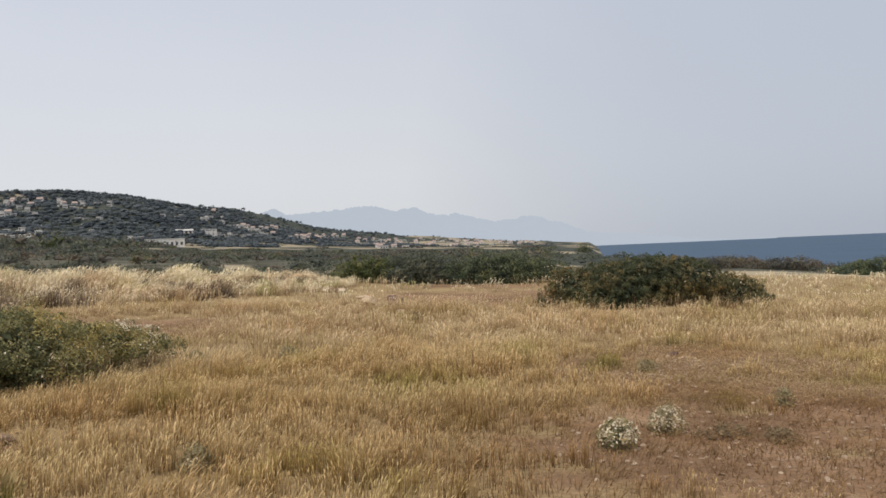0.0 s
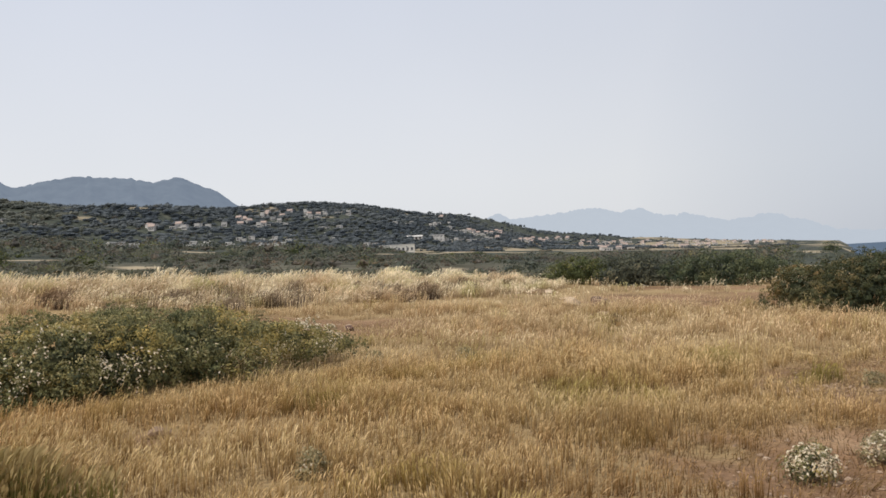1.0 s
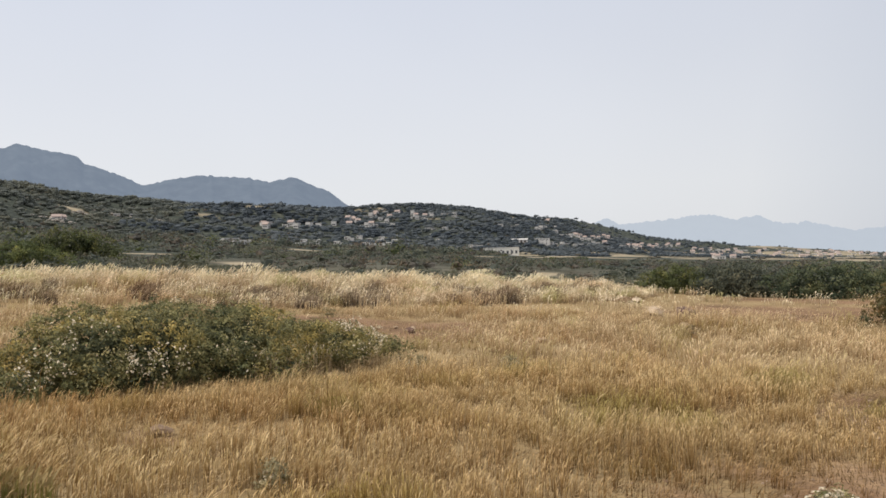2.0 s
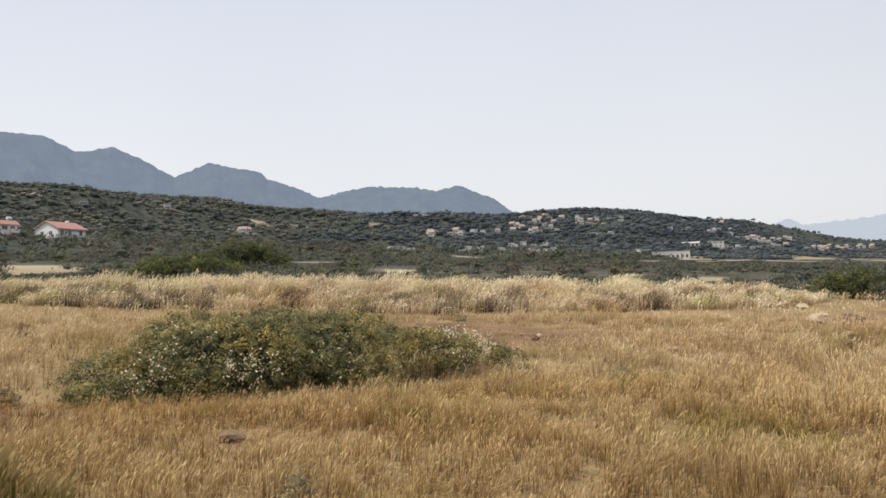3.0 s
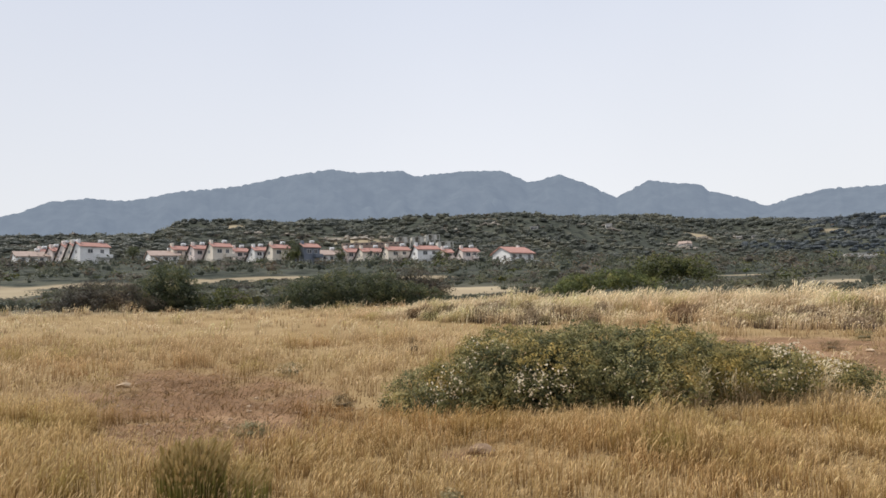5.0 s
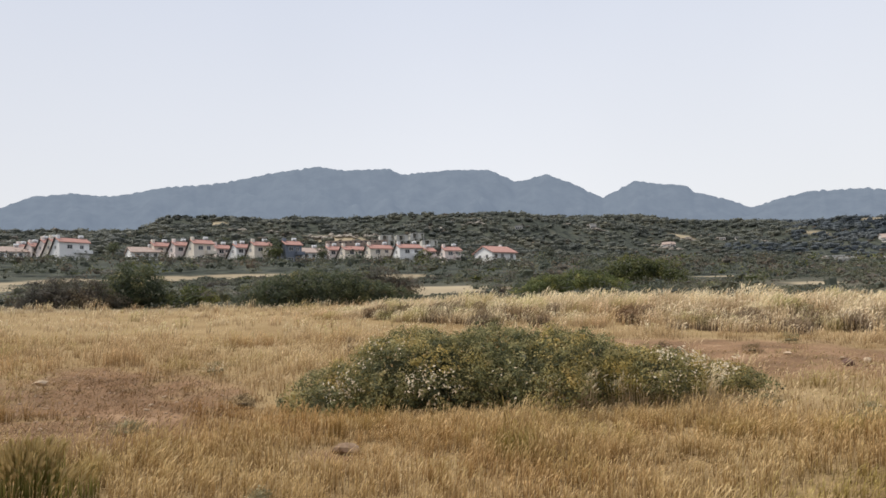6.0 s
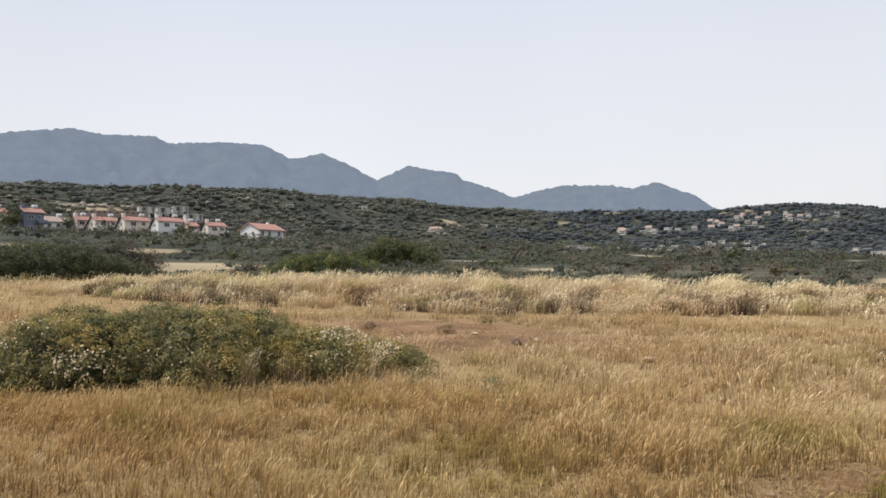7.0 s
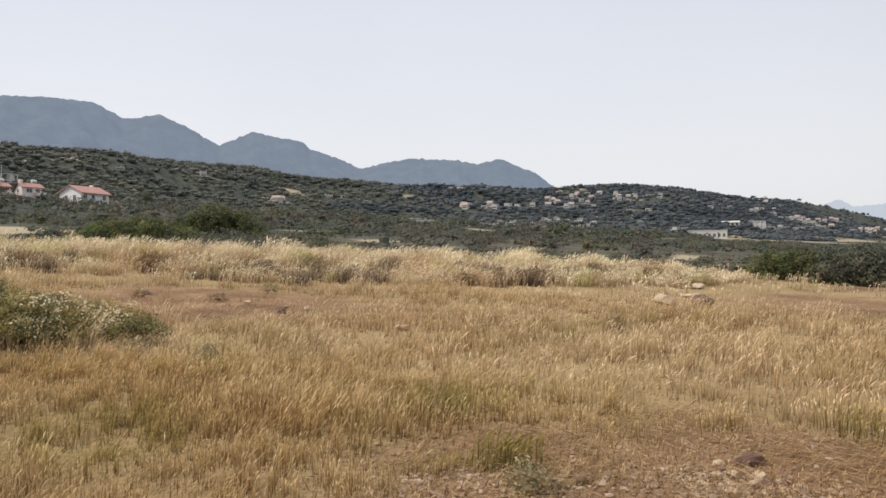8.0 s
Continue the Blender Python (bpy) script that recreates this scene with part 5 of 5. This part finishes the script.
stand(villa(), -224.5, 124.5, 108, -1.2)
low = flat_house(M_WHITE, 9, 8, 2.6, True, "low white house with a pitched roof", "low_house")
stand(low, -250.8, 15.6, 100)
tank(low, 6.5, 4.0, 4.2)
repeat(low, -241.0, 65.0, 100, 0.3)
repeat(low, -264.0, -22.0, 105, 0.3)

frame_a = shell(2, 2, "grey unfinished two-storey concrete building")
for i, (a, e) in enumerate(((70.3, 5.2), (69.1, 5.15), (68.1, 5.3), (67.2, 4.65))):
    hx, hy = on_slope(a, e)
    (stand if i == 0 else repeat)(frame_a, hx, hy, 78, 0.4)
bare_house = flat_house(M_ROUGH, 8.5, 7, 4.4, False, "rough brown unfinished house with dark openings", "unfinished_house")
for i, a in enumerate((74.1, 73.0, 71.9, 70.9)):
    hx, hy = on_slope(a, 5.0)
    (stand if i == 0 else repeat)(bare_house, hx, hy, 80, 0.3)

hill_kinds = [flat_house(M_HILLWALL, 5, 4.6, 3.6, True, "pale two-storey hillside house with red roof"), flat_house(M_HILLWALL, 5, 4.4, 2.5, False, "low pale flat-roofed hillside house"),
              flat_house(M_HILLWALL, 4.6, 4.4, 3.9, False, "pale grey two-storey flat-roofed hillside house"), flat_house(M_PINK, 6, 5, 2.7, True, "pink hillside cottage with a red roof")]
for hx, hy, kind, turn in HILL_HOMES[4:]:
    repeat(hill_kinds[kind], hx, hy, turn, -1.1 if kind == 1 else -0.4)
for ob, (hx, hy, kind, turn) in zip(hill_kinds, HILL_HOMES):
    stand(ob, hx, hy, turn)
rng = np.random.RandomState(78)
town_kinds = [flat_house(M_HILLWALL, 8, 6, 2.6, False, "low pale town house", "town_house"), flat_house(M_PINK, 7, 6, 3.4, True, "pink town house with muted roof", "town_house")]
for ob, (a, r) in zip(town_kinds, ((2, 1500), (5, 1200))):
    stand(ob, -r * math.sin(radians(a)), r * math.cos(radians(a)), a)
for i in range(95):
    a, e = rng.uniform(-6.5, 6.5), rng.uniform(0.0, 1.0) ** 0.8
    hx, hy = on_slope(a, (0.22 + 0.55 * e) * np.interp(a, [-6.5, 0, 6.5], [0.5, 1.0, 1.35]))
    repeat(town_kinds[rng.choice(2)], hx, hy, a + rng.uniform(-35, 35), -0.8)
shed = new("shed")
part("wall", solid(0, 4.6, 0, 2.6, -3, 1.5), M_HILLWALL, shed)
part("roof", slab(-0.2, 4.8, -0.3, 1.4, 2.9, 1.75, 0.12), M_CONCRETE, shed, "pale sheet-metal roof")
part("door", solid(0.6, 1.5, -0.06, 0.02, -0.1, 1.4), M_EAVES, shed)
tagged(shed, "low pale shed with a flat grey roof", "shed", "sheds below the hill")
for hx, hy, turn in SHEDS[1:]:
    repeat(shed, hx, hy, turn, rng.uniform(0.0, 0.7))
stand(shed, *SHEDS[0], 0.6)
long_house = flat_house(M_CONCRETE, 28, 10, 6.2, False, "long pale grey two-storey building with dark openings", "long_building")
for i in range(8):
    window(long_house, 2.2 + i * 3.37, 2.9, 1.9, 2.6)
stand(long_house, -219, 580, 20, -1.6)


def hangar():
    """A hall under one wide, low arched roof."""
    root = new("hangar")
    part("wall", solid(0, 17, 0, 11, -4, 2.6), M_HILLWALL, root)
    arc = [(5.5 - 6.0 * math.cos(i * math.pi / 12), 2.4 + 2.0 * math.sin(i * math.pi / 12)) for i in range(13)]
    part("roof", prism(-0.4, 17.4, arc), M_HILLWALL, root, "pale arched sheet-metal roof")
    for i in range(4):
        part("door", solid(1.4 + i * 4.0, 3.6 + i * 4.0, -0.08, 0.02, -0.2, 2.1), M_EAVES, root)
    return tagged(root, "pale hall with a wide arched metal roof", "hall")


hx, hy = on_slope(18.9, 2.02)
stand(hangar(), hx, hy, 18, -1.4)
hall = flat_house(M_HILLWALL, 17, 10, 6.0, False, "large pale flat-roofed hall below the hill", "hall")
for i in range(4):
    window(hall, 2.4 + i * 4.0, 5.0, 1.8, 1.0)
hx, hy = on_slope(17.2, 1.92)
stand(hall, hx, hy, 17, -2.6)


# ---- stones ----
def stone(x, y, size, mat, label, seed, sink=0.2, flat=0.62, group="stones in the field"):
    rng = np.random.RandomState(seed)
    bm = bmesh.new()
    bmesh.ops.create_icosphere(bm, subdivisions=2, radius=0.5)
    cuts = [Vector(rng.normal(0, 1, 3)).normalized() for i in range(10)]
    for v in bm.verts:
        for c in cuts:
            over = v.co.dot(c) - 0.24
            if over > 0:
                v.co -= c * over
        v.co *= 1 + 0.06 * math.sin(v.co.x * 17 + seed) * math.cos(v.co.y * 15)
        v.co = Vector((v.co.x * 1.6 * size, v.co.y * 1.45 * size, v.co.z * 1.45 * size * flat))
    me = bpy.data.meshes.new("stone")
    bm.to_mesh(me)
    bm.free()
    me.materials.append(mat)
    ob = new("stone", me)
    ob.location, ob.rotation_euler = (x, y, z_at(x, y) + size * flat * (0.5 - sink)), (0, 0, rng.uniform(0, 6.28))
    return tagged(ob, label, "stone", group)


STONES = [(-8.2, 21.9, 0.2, 0), (-8.6, 21.6, 0.16, 0), (-13.56, 5.16, 0.26, 0), (-10.1, 21.6, 0.16, 0), (-14.4, 21.3, 0.24, 1), (-7.65, 20.65, 0.26, 1), (-3.0, 31.6, 0.75, 0), (-2.0, 31.8, 0.95, 1), (-5.8, 39.4, 0.7, 0), (-5.2, 39.8, 0.5, 0), (-3.7, 35.1, 0.5, 0), (-1.6, 27.8, 0.3, 0)]
PATH_STONES = [
          (4.45, 15.55, 0.26, 1), (4.3, 15.35, 0.12, 0), (4.62, 15.3, 0.15, 0), (4.75, 15.15, 0.12, 1), (4.5, 15.12, 0.14, 0), (4.68, 14.95, 0.13, 0), (4.4, 15.0, 0.11, 0), (4.85, 15.3, 0.11, 1), (4.62, 14.68, 0.17, 0), (4.8, 14.85, 0.1, 0), (4.5, 14.8, 0.09, 0),
          (3.65, 14.2, 0.15, 1), (3.6, 13.4, 0.10, 0), (3.75, 12.9, 0.11, 0), (3.85, 12.4, 0.10, 0), (3.55, 13.1, 0.09, 0), (3.9, 12.0, 0.08, 0),
          (-9.9, 7.0, 0.12, 0), (-9.2, 6.9, 0.1, 0), (-8.9, 7.6, 0.09, 0), (-6.85, 6.75, 0.12, 0), (-6.4, 6.7, 0.1, 0), (-10.9, 7.3, 0.1, 0), (-11.7, 6.5, 0.1, 0), (-4.14, 20.93, 0.34, 0), (-0.4, 20.3, 0.22, 0)]
for i, (sx, sy, sz, dark) in enumerate(STONES + [(px, py, 0.78 * ps, pd) for px, py, ps, pd in PATH_STONES]):
    stone(sx, sy, sz, M_DARKSTONE if dark else M_STONE, "dark weathered stone in dry grass" if dark else "pale limestone lying in dry grass", 400 + i, 0.18 if sz > 0.3 else 0.2, 0.5 if sz > 0.3 else 0.62)

stone(-5.1, 9.0, 0.32, M_CLOD, "brown lump of earth with a worn rounded top", 397, 0.24, 0.55, "")


def chunks(name, label, gx, gy, gs, mat, flat=0.62, lift=0.25):
    """Loose stones, each a lumpy twelve-cornered chunk of its own shape, all in one mesh."""
    g = (1 + 5 ** 0.5) / 2
    unit = np.array([(-1, g, 0), (1, g, 0), (-1, -g, 0), (1, -g, 0), (0, -1, g), (0, 1, g), (0, -1, -g), (0, 1, -g), (g, 0, -1), (g, 0, 1), (-g, 0, -1), (-g, 0, 1)]) / 1.9
    tri = np.array([(0, 11, 5), (0, 5, 1), (0, 1, 7), (0, 7, 10), (0, 10, 11), (1, 5, 9), (5, 11, 4), (11, 10, 2), (10, 7, 6), (7, 1, 8), (3, 9, 4), (3, 4, 2), (3, 2, 6), (3, 6, 8), (3, 8, 9), (4, 9, 5), (2, 4, 11), (6, 2, 10), (8, 6, 7), (9, 8, 1)])
    k = len(gx)
    turn = RNG.uniform(0, 6.283, k)
    shape = unit[None] * gs[:, None, None] * RNG.uniform(0.72, 1.25, (k, 12, 1)) * np.stack([RNG.uniform(0.7, 1.4, k), RNG.uniform(0.7, 1.2, k), flat * RNG.uniform(0.6, 1.25, k)], 1)[:, None, :]
    v = np.stack([shape[:, :, 0] * np.cos(turn)[:, None] - shape[:, :, 1] * np.sin(turn)[:, None], shape[:, :, 0] * np.sin(turn)[:, None] + shape[:, :, 1] * np.cos(turn)[:, None], shape[:, :, 2]], 2)
    v = v + np.stack([gx, gy, height(gx, gy) + gs * lift], 1)[:, None, :]
    ob = mesh_object(name, v.reshape(-1, 3), (tri[None] + (np.arange(k) * 12)[:, None, None]).reshape(-1, 3), mat, None, False)
    return tagged(ob, label, "rocks" if mat is M_ROCK else "gravel", kind="stuff")


# loose gravel and clods on the bare ground
for name, label, mat, share, big in (("gravel", "loose pale gravel on bare soil", M_GRAVEL, 40, 0.026), ("clods", "red-brown earth clods on bare soil", M_CLOD, 44, 0.026)):
    gx, gy = [], []
    for cx, cy, rx, ry in BARE[:11]:
        n = int(share * rx * ry) + 20
        gx.append(cx + rx * RNG.normal(0, 0.55, n))
        gy.append(cy + ry * RNG.normal(0, 0.55, n))
    for cx, cy, s in ((4.6, 14.9, 0.4), (4.2, 13.9, 0.8), (5.6, 14.4, 0.8), (3.0, 13.8, 0.7)):
        gx.append(cx + s * RNG.normal(0, 1, 620))
        gy.append(cy + s * RNG.normal(0, 0.8, 620))
    gx, gy = np.concatenate(gx), np.concatenate(gy)
    chunks(name, label, gx, gy, 0.006 + 1.25 * big * RNG.uniform(0, 1, len(gx)) ** 4.0, mat)

# pale rock breaking through the scrub on the hillside
gx, gy, gs = [], [], []
for fa, el, n in ((63.5, 6.7, 26), (62.6, 6.5, 14), (56.3, 6.0, 14), (54.6, 5.55, 26), (50.0, 4.05, 30), (48.4, 4.4, 30), (46.0, 4.3, 30), (43.4, 4.0, 22), (49.2, 3.8, 16), (72.5, 5.95, 40), (74.2, 5.85, 40), (70.8, 5.9, 24), (28.2, 4.5, 24), (66.0, 6.2, 14), (80.5, 6.6, 18), (77.0, 6.3, 16)):
    hx, hy = on_slope(fa, el)
    az = fa + RNG.normal(0, 0.55, n)
    r = math.hypot(hx, hy) * (1 + RNG.normal(0, 0.006, n))
    gx.append(-r * np.sin(np.radians(az)))
    gy.append(r * np.cos(np.radians(az)))
    gs.append(RNG.uniform(0.6, 2.2, n))
chunks("rock_outcrop", "pale weathered rock showing through hillside scrub", np.concatenate(gx), np.concatenate(gy), np.concatenate(gs), M_ROCK, 0.4, 0.5)
